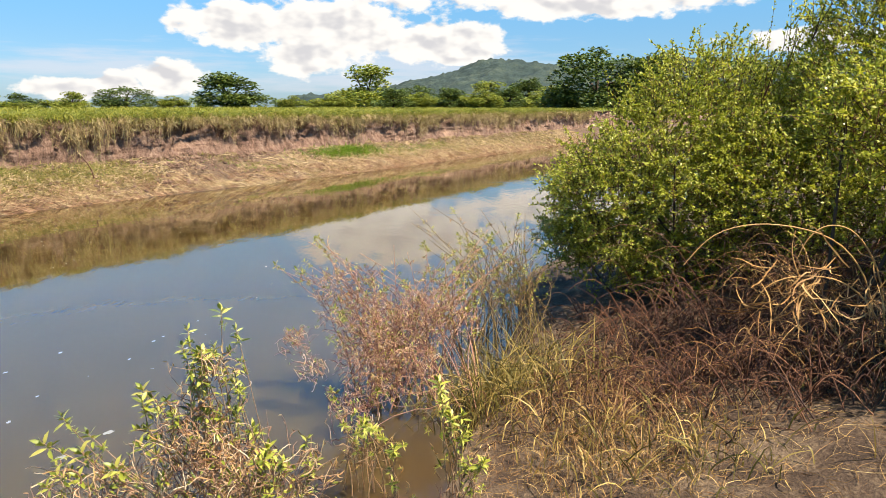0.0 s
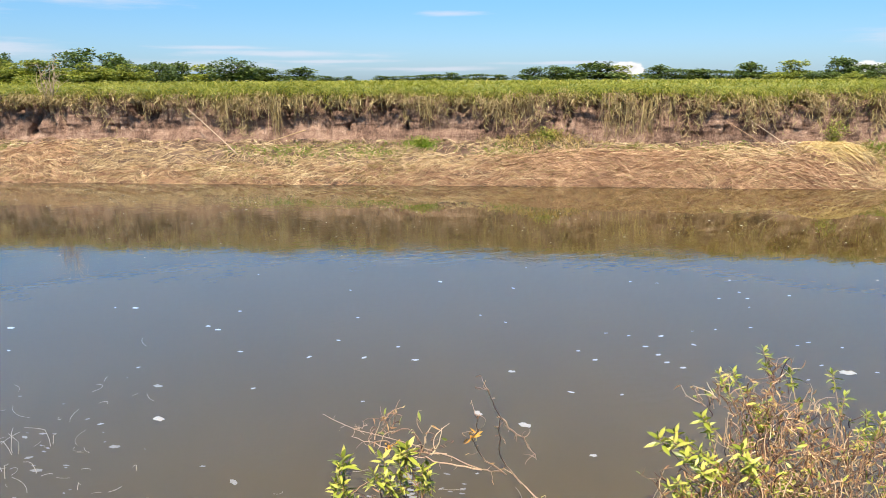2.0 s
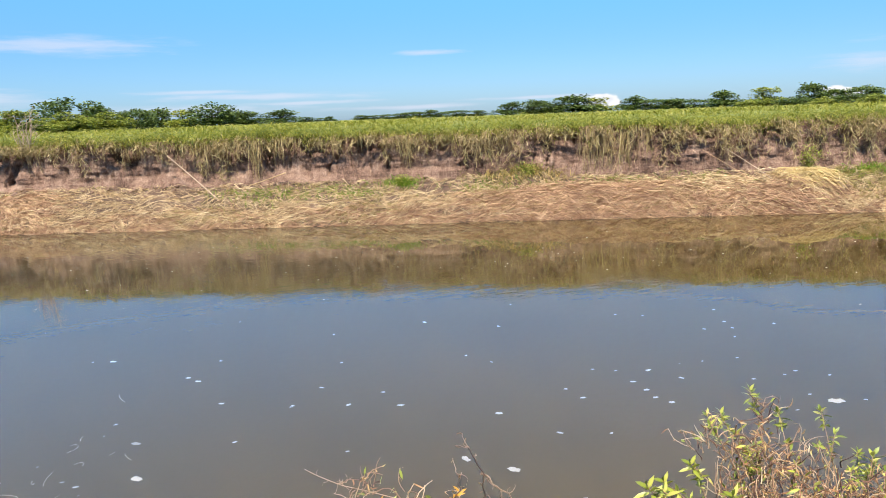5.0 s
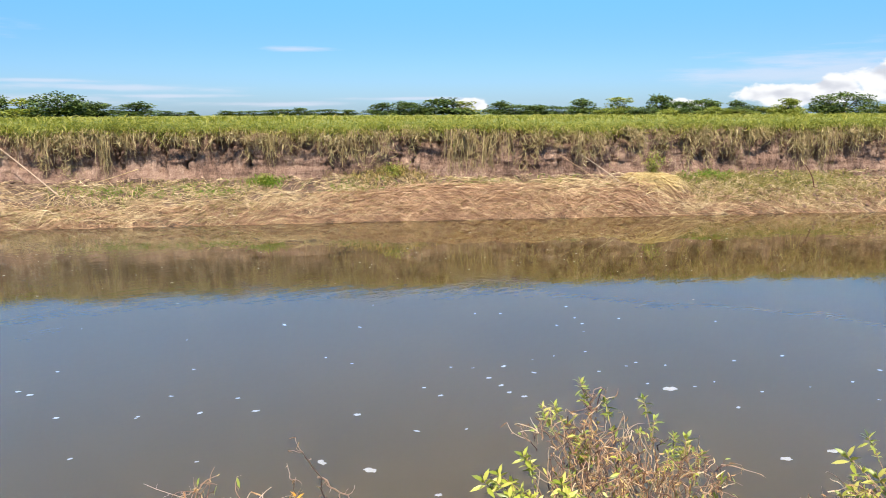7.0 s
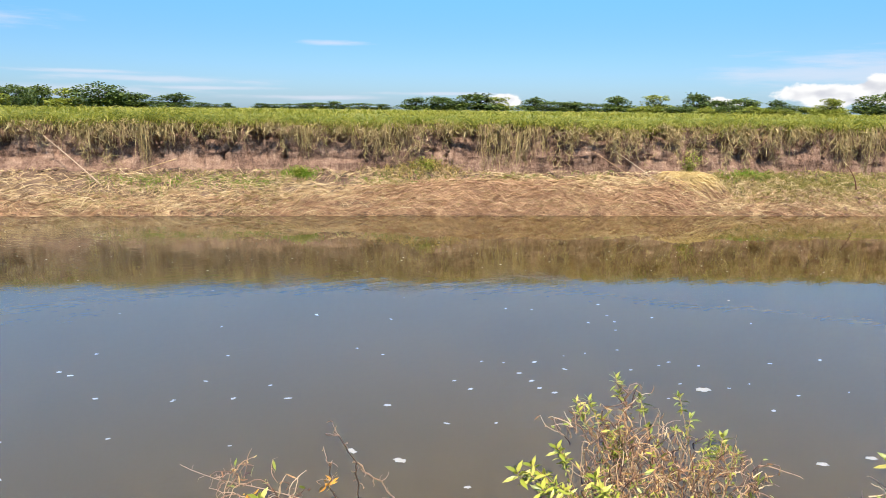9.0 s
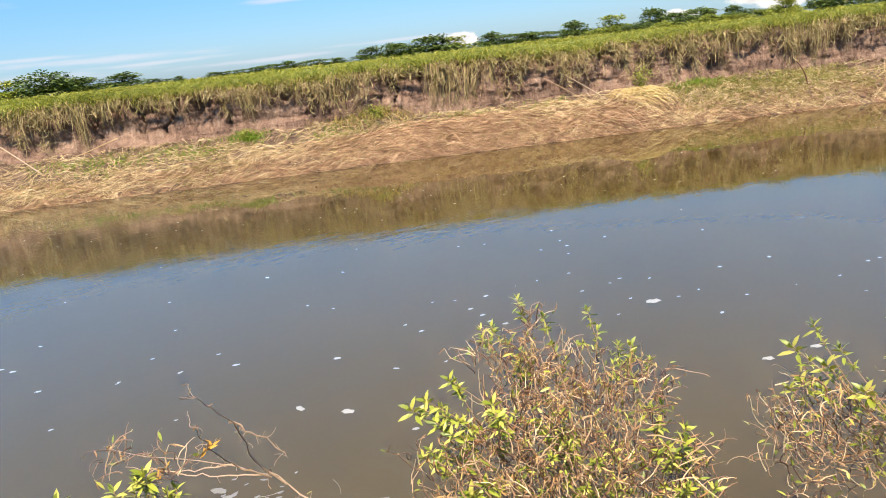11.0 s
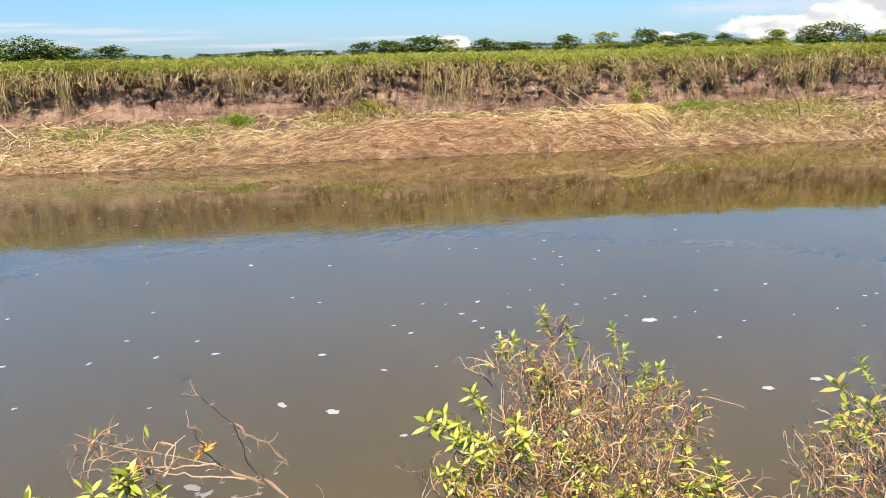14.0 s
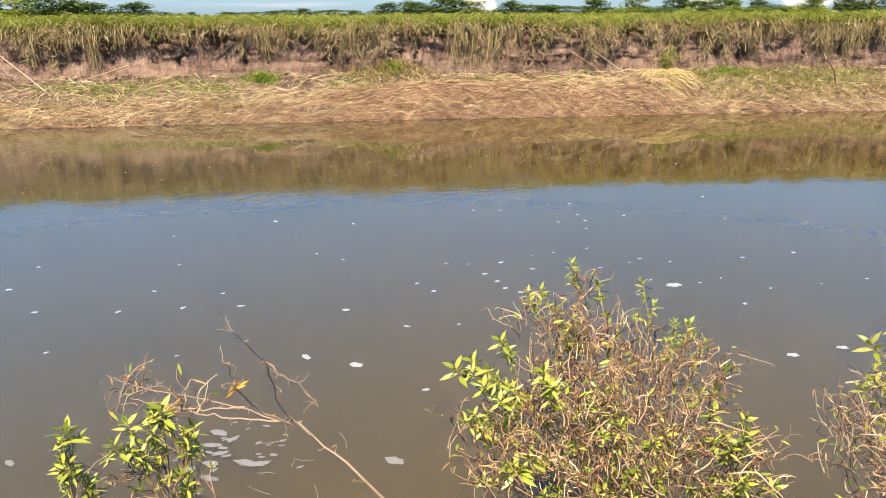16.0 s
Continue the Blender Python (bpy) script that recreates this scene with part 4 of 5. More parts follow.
def build_tufts():
    for u, s, ru, rs, count, tall in ((-0.9, 0.86, 0.22, 0.06, 260, 0.26), (-2.3, 0.68, 0.5, 0.10, 320, 0.16), (10.4, 0.8, 0.4, 0.10, 300, 0.25),
                                      (1.2, 0.74, 0.7, 0.1, 260, 0.18), (-4.2, 0.6, 0.7, 0.1, 300, 0.18), (6.2, 0.75, 0.6, 0.1, 220, 0.18), (-14.4, 0.66, 0.9, 0.08, 600, 0.2), (-12.4, 0.70, 0.5, 0.08, 300, 0.2), (23.3, 0.68, 1.1, 0.12, 1700, 0.30),
                                      (4.2, 0.72, 0.5, 0.08, 160, 0.16), (13.0, 0.7, 1.0, 0.15, 260, 0.16), (28.5, 0.6, 1.6, 0.12, 500, 0.22), (18.5, 0.35, 0.8, 0.08, 200, 0.16)):
        tuft("green_tuft", u, s, ru, rs, count, tall, M_GREEN, "fresh green grass tuft on the straw slope")
    tuft("yellow_tuft", 2.1, 0.9, 0.6, 0.08, 500, 0.34, M_GRASSCLUMP, "yellowish green grass heap below the cliff")
    tuft("olive_tuft", 11.4, 0.62, 1.1, 0.2, 1300, 0.20, M_OLIVE, "olive grass patch spreading over the straw slope")


def build_cliff_weed(u, s, tall, wide, label):
    """A leafy weed that grows up against the cliff."""
    place = np.array(on_slope(u, s))
    base = thing("cliff_weed", place, label, "weed", "weeds below the cliff")
    f = np.linspace(0, 1, 6)[:, None]
    spots, ways = [], []
    for i in range(9):
        tip = np.array((rng.normal() * wide * 0.6, rng.normal() * wide * 0.6, tall * (0.55 + 0.45 * rng.random())))
        path = f * tip + 0.02 * rng.normal(size=(6, 3)) * f + np.array((0, 0, -0.03))
        part("stem", mesh_of("stem", *tubes(path[None], np.linspace(0.006, 0.002, 6)[None], 4), M_OLIVE, True), base)
        k = 46
        h = rng.uniform(0.15, 1.0, k)
        spots.append(np.stack([np.interp(h, f[:, 0], path[:, c]) for c in range(3)], 1) + rng.normal(size=(k, 3)) * wide * 0.22)
        ways.append(rng.normal(size=(k, 3)) + (0, 0, 0.4))
    at, way = np.concatenate(spots), np.concatenate(ways)
    part("leafage", mesh_of("leafage", *leaves(at, way, 0.04 + 0.05 * rng.random(len(at)), 0.012, 0.2, 0.3), M_WEEDLEAF), base, "yellowish green leaves", "stuff")


build_rim_grass()
build_hanging_grass()
build_straw()
build_tufts()
build_slope_grass()
build_clods()


def pole(name, a, b, r, mat, label, category, bow=0.03):
    f = np.linspace(0, 1, 8)[:, None]
    a, b = np.array(a, float), np.array(b, float)
    path = a * (1 - f) + b * f + np.array((bow, bow * 0.5, 0)) * np.sin(f * np.pi)
    ob = new(name, mesh_of(name, *tubes((path - a)[None], np.linspace(r, r * 0.55, 8)[None], 6), mat, True))
    ob.location = a
    return tagged(ob, label, category)


def on_slope(u, s, up=0.0):
    u = 1.7 + (u - 1.7) * 1.04
    x, y = plan(u, far_edge(u) + 2 * s)
    return float(x), float(y), float(slope_height(np.array(u), np.array(s))) + up


def build_poles():
    pole("leaning_stick", on_slope(-5.35, 0.48), (*on_slope(-6.9, 0.9)[:2], 1.72), 0.017, M_PALE, "long pale dead stick leaning on the cliff", "stick")
    pole("leaning_cane", on_slope(7.9, 0.56), (*on_slope(6.9, 0.95)[:2], 1.5), 0.013, M_PALE, "pale cane leaning against the bank", "stick")
    pole("leaning_cane", on_slope(7.55, 0.6), (*on_slope(6.4, 0.97)[:2], 1.45), 0.012, M_TWIG, "thin reddish cane leaning against the bank", "stick")
    pole("upright_twig", on_slope(12.75, 0.38), (*on_slope(12.6, 0.5)[:2], 1.15), 0.02, M_BROWN, "dark bare twig standing in the slope", "twig", 0.06)
    pole("fallen_stalk", on_slope(-3.9, 0.95, 0.3), on_slope(-5.2, 0.7), 0.014, M_STRAW, "bent dry stalk below the cliff", "stalk")


build_poles()
build_cliff_weed(8.95, 0.9, 0.72, 0.2, "tall leafy green weed against the earth cliff")
build_cliff_weed(-0.95, 0.86, 0.2, 0.22, "low bright green weed below the earth cliff")
build_cliff_weed(2.2, 0.88, 0.32, 0.3, "yellowish green weed heap below the cliff")


def build_dry_shrub():
    """A bare pale shrub on the far rim."""
    place = np.array((*[float(c) for c in plan(-11.3, far_edge(-11.3) + 2.2)], RIM - 0.5))
    base = thing("bare_shrub", place, "pale leafless shrub growing on the cliff edge", "shrub")
    f = np.linspace(0, 1, 6)
    stems, tips = [], []
    for i in range(12):
        a = rng.random() * 6.28
        tip = np.array((math.cos(a) * 0.5 * rng.random(), math.sin(a) * 0.5 * rng.random(), 0.8 + 0.5 * rng.random()))
        stems.append(f[:, None] * tip + 0.03 * rng.normal(size=(6, 3)) * f[:, None])
        for j in range(9):
            s = stems[-1][2 + j % 4]
            tips.append(s + f[:, None] * (unit(rng.normal(size=3) + (0, 0, 0.8)) * (0.15 + 0.25 * rng.random())))
    for path in stems:
        part("stem", mesh_of("stem", *tubes(path[None], np.linspace(0.018, 0.006, 6)[None], 5), M_PALE, True), base)
    part("twig_tangle", mesh_of("twig_tangle", *tubes(np.array(tips), np.linspace(0.006, 0.003, 6)[None] * np.ones((len(tips), 1)), 3), M_PALE), base, "thin pale twigs", "stuff")


build_dry_shrub()


# ---- plants of the near shore ----
def rosette_mesh(count, long, wide):
    f = np.arange(count)
    a = f * 2.4 + 0.25 * rng.normal(size=count)
    rise = np.interp(f / count, (0, 1), (-0.1, 1.35)) + 0.12 * rng.normal(size=count)
    way = np.stack([np.cos(a) * np.cos(rise), np.sin(a) * np.cos(rise), np.sin(rise)], 1)
    at = np.stack([0 * f, 0 * f, -0.03 + 0.035 * f / count], 1)
    return oval_leaves(at, way, long * np.interp(f / count, (0, 0.5, 1), (1.0, 0.95, 0.55)) * (0.85 + 0.3 * rng.random(count)), 0.86 * wide * (0.85 + 0.3 * rng.random(count)), 0.3, 0.22)


ROSETTES = [mesh_of("leaf_rosette", *rosette_mesh(c, l, w), M_LEAF) for c, l, w in ((9, 0.044, 0.0072), (8, 0.048, 0.0078), (10, 0.040, 0.0068), (8, 0.037, 0.0066), (9, 0.052, 0.0082))]


def aim(way):
    return Vector(way).to_track_quat("Z", "Y").to_matrix().to_4x4()


def willow(name, place, lobes, masses, label, category="bush", thick=0.004, root=0.12, scale=1.0, bare=0.0, twigs=5, fat=1.25, share=1.0, thicker=1.0, green=M_LEAF, stem_mat=M_TWIG):
    """A many-stemmed shore plant: stems to leafy tips in lobes (x, y, z, radius, stems), and masses of crooked dry twigs (x, y, z, radius, twigs)."""
    place = np.array(place, float)
    base = thing(name, place, label, category)
    f = np.linspace(0, 1, 9)[:, None]
    side, small_at, small_way, dry = [], [], [], []

    def rosette(at, way, size):
        ob = part("leaf_rosette", ROSETTES[int(rng.integers(5))], base)
        ob.matrix_local = Matrix.Translation(at) @ aim(unit(way)) @ Matrix.Scale(scale * size, 4)

    for cx, cy, cz, r, count in lobes:
        for i in range(max(1, round(count * share))):
            tip = np.array((cx, cy, cz)) + np.clip(rng.normal(size=3), -1.3, 1.3) * r * (1, 1, 0.9) - place
            foot = np.array((*(rng.normal(size=2) * root), -0.06))
            path = foot * (1 - f) + tip * f + np.array((-tip[0] * 0.16, -tip[1] * 0.16, 0.07)) * np.sin(f * np.pi) * (1 + 0.5 * rng.normal()) + 0.012 * rng.normal(size=(9, 3)) * np.sin(f * np.pi)
            part("stem", mesh_of("stem", *tubes(path[None], np.linspace(thick, 0.0015, 9)[None], 5), stem_mat, True), base)
            end = unit(path[-1] - path[-3])
            if rng.random() > bare:
                rosette(path[-1], end + (0, 0, 0.7), 0.8 + 0.4 * rng.random())
                for j in range(2):
                    rosette(path[-1] - end * (0.03 + 0.05 * rng.random()), rng.normal(size=3) * 0.7 + end, 0.45 + 0.3 * rng.random())
            for j in range(twigs):
                at = path[4 + int(rng.integers(4))] + 0.03 * end * rng.normal()
                go = unit(rng.normal(size=3) * 0.7 + end + (0, 0, 0.2))
                twig = curly(at[None], go[None], np.array([0.04 + 0.08 * rng.random()]), 0.4)[0]
                side.append(twig)
                pick = rng.random()
                if pick < 0.36 * (1 - bare):
                    rosette(twig[-1], go + (0, 0, 0.5), 0.4 + 0.35 * rng.random())
                elif pick < 0.68 * (1 - 0.6 * bare):
                    k = int(rng.integers(4, 9))
                    small_at.append(twig[rng.integers(2, 7, k)]), small_way.append(rng.normal(size=(k, 3)) * 0.7 + go + (0, 0, 0.3))
                else:
                    dry.append(twig[rng.integers(2, 7, 3)])
    for cx, cy, cz, r, count in masses:
        count = int(count * 2.1 / fat * thicker)
        d = np.clip(rng.normal(size=(count, 3)), -1.35, 1.35)
        at = np.array((cx, cy, cz)) + d * r * (0.68, 0.68, 0.6) - place
        out = unit(at - np.array((0, 0, -0.6)))
        lines = curly(at, out + rng.normal(size=(count, 3)) * 0.55, 0.05 + 0.09 * rng.random(count), 0.42)
        side.extend(lines)
        dry.append(lines[::2, 4]), dry.append(lines[::2, 6])
        k = count // 4
        small_at.append(lines[:k, 6]), small_way.append(rng.normal(size=(k, 3)) + (0, 0, 0.5))
    side = np.array(side)
    part("twig_tangle", mesh_of("twig_tangle", *tubes(side, np.linspace(0.0021, 0.0009, 7)[None] * fat * (0.7 + 0.6 * rng.random((len(side), 1))), 3), stem_mat), base, "thin crooked reddish twigs", "stuff")
    at, way = np.concatenate(small_at), np.concatenate(small_way)
    part("leafage", mesh_of("leafage", *oval_leaves(at, way, scale * (0.018 + 0.024 * rng.random(len(at))), scale * 0.0055), green), base, "small green leaves", "stuff")
    at = np.concatenate(dry)
    curls = curly(at, rng.normal(size=(len(at), 3)) + (0, 0, -0.35), scale * (0.016 + 0.026 * rng.random(len(at))), 1.3, 5)
    part("dry_leafage", mesh_of("dry_leafage", *ribbons(curls, np.array([0.5, 1, 1, 0.8, 0.15])[None] * scale * fat * 0.0019 * np.ones((len(at), 1))), M_DRYLEAF), base, "narrow curled tan leaves", "stuff")
    return base


willow("willow_bush", (-1.87, 1.86, 0.0), [(-2.19, 1.79, 1.35, 0.035, 2), (-2.32, 1.61, 1.26, 0.04, 3), (-2.22, 1.69, 1.21, 0.05, 4), (-2.09, 2.02, 1.24, 0.04, 2), (-1.93, 2.05, 1.16, 0.05, 5), (-2.07, 1.15, 1.24, 0.035, 3), (-1.97, 1.24, 1.23, 0.06, 6), (-1.93, 1.34, 1.20, 0.045, 4), (-2.02, 1.10, 1.11, 0.04, 2), (-1.92, 1.16, 1.07, 0.06, 4), (-1.92, 1.59, 1.01, 0.06, 5), (-1.70, 1.88, 0.99, 0.07, 4), (-1.56, 1.84, 0.93, 0.07, 6), (-1.46, 1.82, 0.93, 0.05, 3), (-1.77, 1.58, 0.93, 0.09, 4), (-1.83, 1.18, 1.00, 0.07, 4), (-1.66, 1.63, 0.91, 0.08, 4)],
       [(-2.09, 1.68, 1.13, 0.13, 90), (-1.91, 1.73, 1.10, 0.12, 70), (-1.78, 1.94, 1.07, 0.09, 40), (-1.76, 1.69, 0.98, 0.18, 110), (-1.95, 1.43, 1.03, 0.16, 90), (-1.93, 1.17, 1.00, 0.14, 70), (-1.78, 1.47, 0.91, 0.18, 110), (-1.56, 1.82, 0.89, 0.12, 50), (-2.18, 1.77, 1.30, 0.04, 8), (-2.26, 1.56, 1.20, 0.05, 12)],
       "leafy willowherb bush with reddish twigs standing in shallow water", root=0.14)
willow("willow_bush", (-0.80, 2.62, 0.0), [(-0.82, 2.50, 1.62, 0.03, 2), (-0.92, 2.45, 1.58, 0.03, 3), (-0.90, 2.44, 1.50, 0.05, 6), (-0.94, 2.44, 1.40, 0.04, 4), (-1.22, 2.64, 1.31, 0.015, 1), (-1.09, 2.51, 1.30, 0.05, 5), (-0.93, 2.47, 1.32, 0.06, 4), (-0.78, 2.48, 1.35, 0.05, 5), (-1.39, 2.31, 1.28, 0.03, 2), (-1.27, 2.38, 1.20, 0.05, 3), (-1.37, 2.30, 1.15, 0.04, 2), (-1.22, 2.34, 1.08, 0.04, 3), (-1.38, 2.24, 1.07, 0.05, 3), (-1.03, 2.48, 1.18, 0.07, 4), (-0.84, 2.44, 1.20, 0.08, 6), (-0.66, 2.43, 1.06, 0.07, 7), (-0.54, 2.51, 1.06, 0.06, 5)],
       [(-0.92, 2.43, 1.11, 0.12, 70), (-0.84, 2.41, 1.03, 0.16, 90), (-1.01, 2.42, 1.04, 0.12, 40), (-0.73, 2.42, 1.02, 0.14, 60), (-0.85, 2.44, 1.43, 0.05, 14), (-0.92, 2.45, 1.27, 0.09, 30), (-0.59, 2.46, 0.98, 0.12, 50), (-1.34, 2.22, 1.00, 0.12, 50), (-1.28, 2.40, 0.88, 0.14, 55), (-1.32, 2.25, 0.80, 0.14, 45), (-1.20, 2.62, 0.76, 0.14, 40)],
       "tall yellow-green willowherb bush at the water's edge", root=0.14, share=0.8, scale=1.0)
willow("water_plant", (-2.50, 0.10, 0.15), [(-2.48, 0.09, 1.19, 0.02, 2), (-2.49, 0.09, 1.10, 0.03, 3), (-2.48, 0.11, 1.04, 0.02, 2)], [(-2.50, 0.10, 0.75, 0.08, 6)],
       "young bright green plant at the waterside", "plant", scale=1.05, root=0.04, twigs=2)
willow("water_plant", (-2.58, 0.42, 0.1), [(-2.53, 0.32, 1.14, 0.035, 4), (-2.50, 0.25, 1.11, 0.03, 3), (-2.51, 0.32, 1.03, 0.03, 2), (-2.54, 0.45, 1.04, 0.03, 3), (-2.52, 0.37, 0.91, 0.02, 2)],
       [(-2.56, 0.27, 0.93, 0.08, 14), (-2.59, 0.31, 1.20, 0.05, 10), (-2.58, 0.45, 1.10, 0.05, 10)], "young bright green plant among dead twigs", "plant", scale=1.05, root=0.06, twigs=2)
willow("water_plant", (-3.02, -1.25, 0.0), [(-3.00, -1.33, 1.18, 0.03, 4), (-2.99, -1.30, 1.13, 0.03, 3), (-3.02, -1.38, 1.12, 0.03, 3)], [(-3.02, -1.30, 0.8, 0.06, 4)],
       "young bright green plant beside floating twigs", "plant", scale=1.05, root=0.04, twigs=2)
willow("shore_shoot", (0.08, 3.25, 0.02), [(0.03, 3.02, 1.10, 0.04, 4), (0.10, 3.06, 0.95, 0.05, 4), (0.15, 3.08, 0.74, 0.06, 5)], [(0.1, 3.1, 0.6, 0.12, 14)],
       "fresh green shoot on the muddy shore", "plant", scale=1.1, root=0.05, twigs=3)
willow("shore_shoot", (-0.24, 3.3, 0.0), [(-0.26, 3.16, 0.78, 0.03, 2), (-0.2, 3.2, 0.6, 0.04, 1)], [(-0.24, 3.2, 0.5, 0.06, 4)],
       "small green shoot in shallow water", "plant", scale=1.1, root=0.03, twigs=2)
willow("shore_plant", (-0.5, 4.1, 0.0), [(-0.45, 3.65, 0.68, 0.10, 5), (-0.62, 3.9, 0.55, 0.12, 4), (-0.35, 3.8, 0.6, 0.12, 4)], [(-0.5, 3.8, 0.45, 0.16, 26)],
       "thin leafy stems rising from the shallow water", "plant", bare=0.3, twigs=4)
willow("red_twig_bush", (-0.25, 5.7, 0.0), [(-0.99, 5.60, 1.24, 0.1, 5), (-1.13, 5.44, 1.15, 0.06, 4), (-1.31, 5.41, 1.17, 0.05, 2), (-0.53, 5.63, 1.10, 0.15, 8), (-0.12, 5.86, 1.11, 0.18, 10), (0.21, 6.05, 1.06, 0.15, 10), (0.62, 6.24, 1.11, 0.15, 8), (-0.52, 5.49, 0.98, 0.05, 3), (-0.73, 5.29, 0.72, 0.15, 6), (0.21, 5.88, 0.79, 0.12, 7), (-0.57, 4.79, 0.20, 0.1, 5)],
       [(-0.75, 5.44, 0.89, 0.22, 150), (-0.58, 5.27, 0.60, 0.24, 220), (-0.34, 5.43, 0.70, 0.22, 190), (-0.28, 5.23, 0.41, 0.22, 200), (-0.52, 5.08, 0.36, 0.2, 140), (-0.06, 5.55, 0.72, 0.18, 90), (-1.13, 5.18, 0.60, 0.09, 36), (-0.99, 5.14, 0.40, 0.09, 26), (-0.69, 4.89, 0.21, 0.14, 60), (0.15, 5.71, 0.56, 0.16, 60)],
       "wide reddish brown half-dry twig bush in shallow water", root=0.36, bare=0.45, twigs=8, thick=0.0065, fat=1.5, thicker=1.5, stem_mat=M_REDTWIG)


willow("tall_weed_clump", (0.62, 6.75, 0.0), [(0.27, 7.07, 1.09, 0.16, 14), (0.63, 7.26, 1.12, 0.18, 16), (0.94, 7.32, 1.04, 0.16, 14), (0.43, 6.80, 0.80, 0.16, 12), (0.84, 6.95, 0.70, 0.16, 12), (-0.13, 6.70, 1.27, 0.16, 10), (1.16, 7.13, 0.78, 0.14, 9)],
       [(0.54, 6.74, 0.58, 0.25, 60), (0.82, 6.68, 0.48, 0.25, 60), (0.25, 6.56, 0.63, 0.22, 50)],
       "clump of tall thin brown and green weed stems at the shore", "weeds", root=0.34, bare=0.5, twigs=6, thick=0.006, fat=1.6, share=0.8, stem_mat=M_WEED)


def build_dead_branch():
    place = np.array((-2.12, 1.32, 0.0))
    base = thing("dead_branch", place, "bare pale forked dead branch rising from the water", "branch")
    lines = {"limb": [(-2.12, 1.32, -0.05), (-2.16, 1.15, 0.34), (-2.22, 0.98, 0.68), (-2.30, 0.84, 0.89), (-2.42, 0.79, 0.94), (-2.55, 0.77, 0.95)],
             "upright_fork": [(-2.45, 0.78, 0.94), (-2.45, 0.69, 1.08), (-2.37, 0.64, 1.24), (-2.30, 0.60, 1.33), (-2.22, 0.53, 1.43), (-2.16, 0.47, 1.51)],
             "fork": [(-2.52, 0.77, 0.94), (-2.50, 0.63, 1.07), (-2.36, 0.53, 1.24), (-2.26, 0.50, 1.32), (-2.20, 0.46, 1.41)],
             "long_fork": [(-2.55, 0.77, 0.95), (-2.72, 0.82, 0.83), (-2.90, 0.86, 0.73), (-3.20, 0.82, 0.66), (-3.60, 0.69, 0.58), (-3.90, 0.56, 0.53), (-4.04, 0.43, 0.58)],
             "spur": [(-3.88, 0.57, 0.53), (-3.93, 0.62, 0.50), (-3.96, 0.67, 0.49)],
             "low_fork": [(-2.90, 0.86, 0.73), (-3.00, 0.70, 0.76), (-3.10, 0.58, 0.78), (-3.16, 0.52, 0.80)],
             "back_fork": [(-3.20, 0.82, 0.66), (-3.35, 0.62, 0.66), (-3.50, 0.44, 0.70)],
             "crook": [(-2.30, 0.60, 1.33), (-2.30, 0.70, 1.22), (-2.30, 0.76, 1.12)]}
    twig = []
    for name, pts in lines.items():
        pts = np.array(pts, float) - place
        f = np.linspace(0, len(pts) - 1, 16)
        path = np.stack([np.interp(f, np.arange(len(pts)), pts[:, c]) for c in range(3)], 1) + 0.0035 * rng.normal(size=(16, 3))
        part(name, mesh_of(name, *tubes(path[None], np.linspace(0.0065 if name == "limb" else 0.0034, 0.0015, 16)[None], 6), M_DEAD, True), base)
        at = path[rng.integers(3, 16, 9)]
        twig.append(curly(at, rng.normal(size=(9, 3)) + (0, 0, 0.1), 0.02 + 0.045 * rng.random(9), 0.7))
    twig = np.concatenate(twig)
    part("twig_tangle", mesh_of("twig_tangle", *tubes(twig, np.linspace(0.0016, 0.0008, 7)[None] * np.ones((len(twig), 1)), 3), M_DEAD), base, "thin broken twigs", "stuff")
    for end in (np.array(lines["fork"][2]), np.array(lines["low_fork"][3])):
        at = end - place + 0.012 * rng.normal(size=(12, 3))
        part("orange_leaf_tuft", mesh_of("orange_leaf_tuft", *oval_leaves(at, rng.normal(size=(12, 3)), 0.03, 0.0045, 0.5, 0.5), M_ORANGE), base, "withered orange leaves")
    curls = curly(twig[:30, 6], rng.normal(size=(30, 3)) + (0, 0, -0.5), np.full(30, 0.02), 1.3, 5)
    part("dry_leafage", mesh_of("dry_leafage", *ribbons(curls, np.full((30, 5), 0.0014)), M_DRYLEAF), base, "curled tan leaves", "stuff")


build_dead_branch()


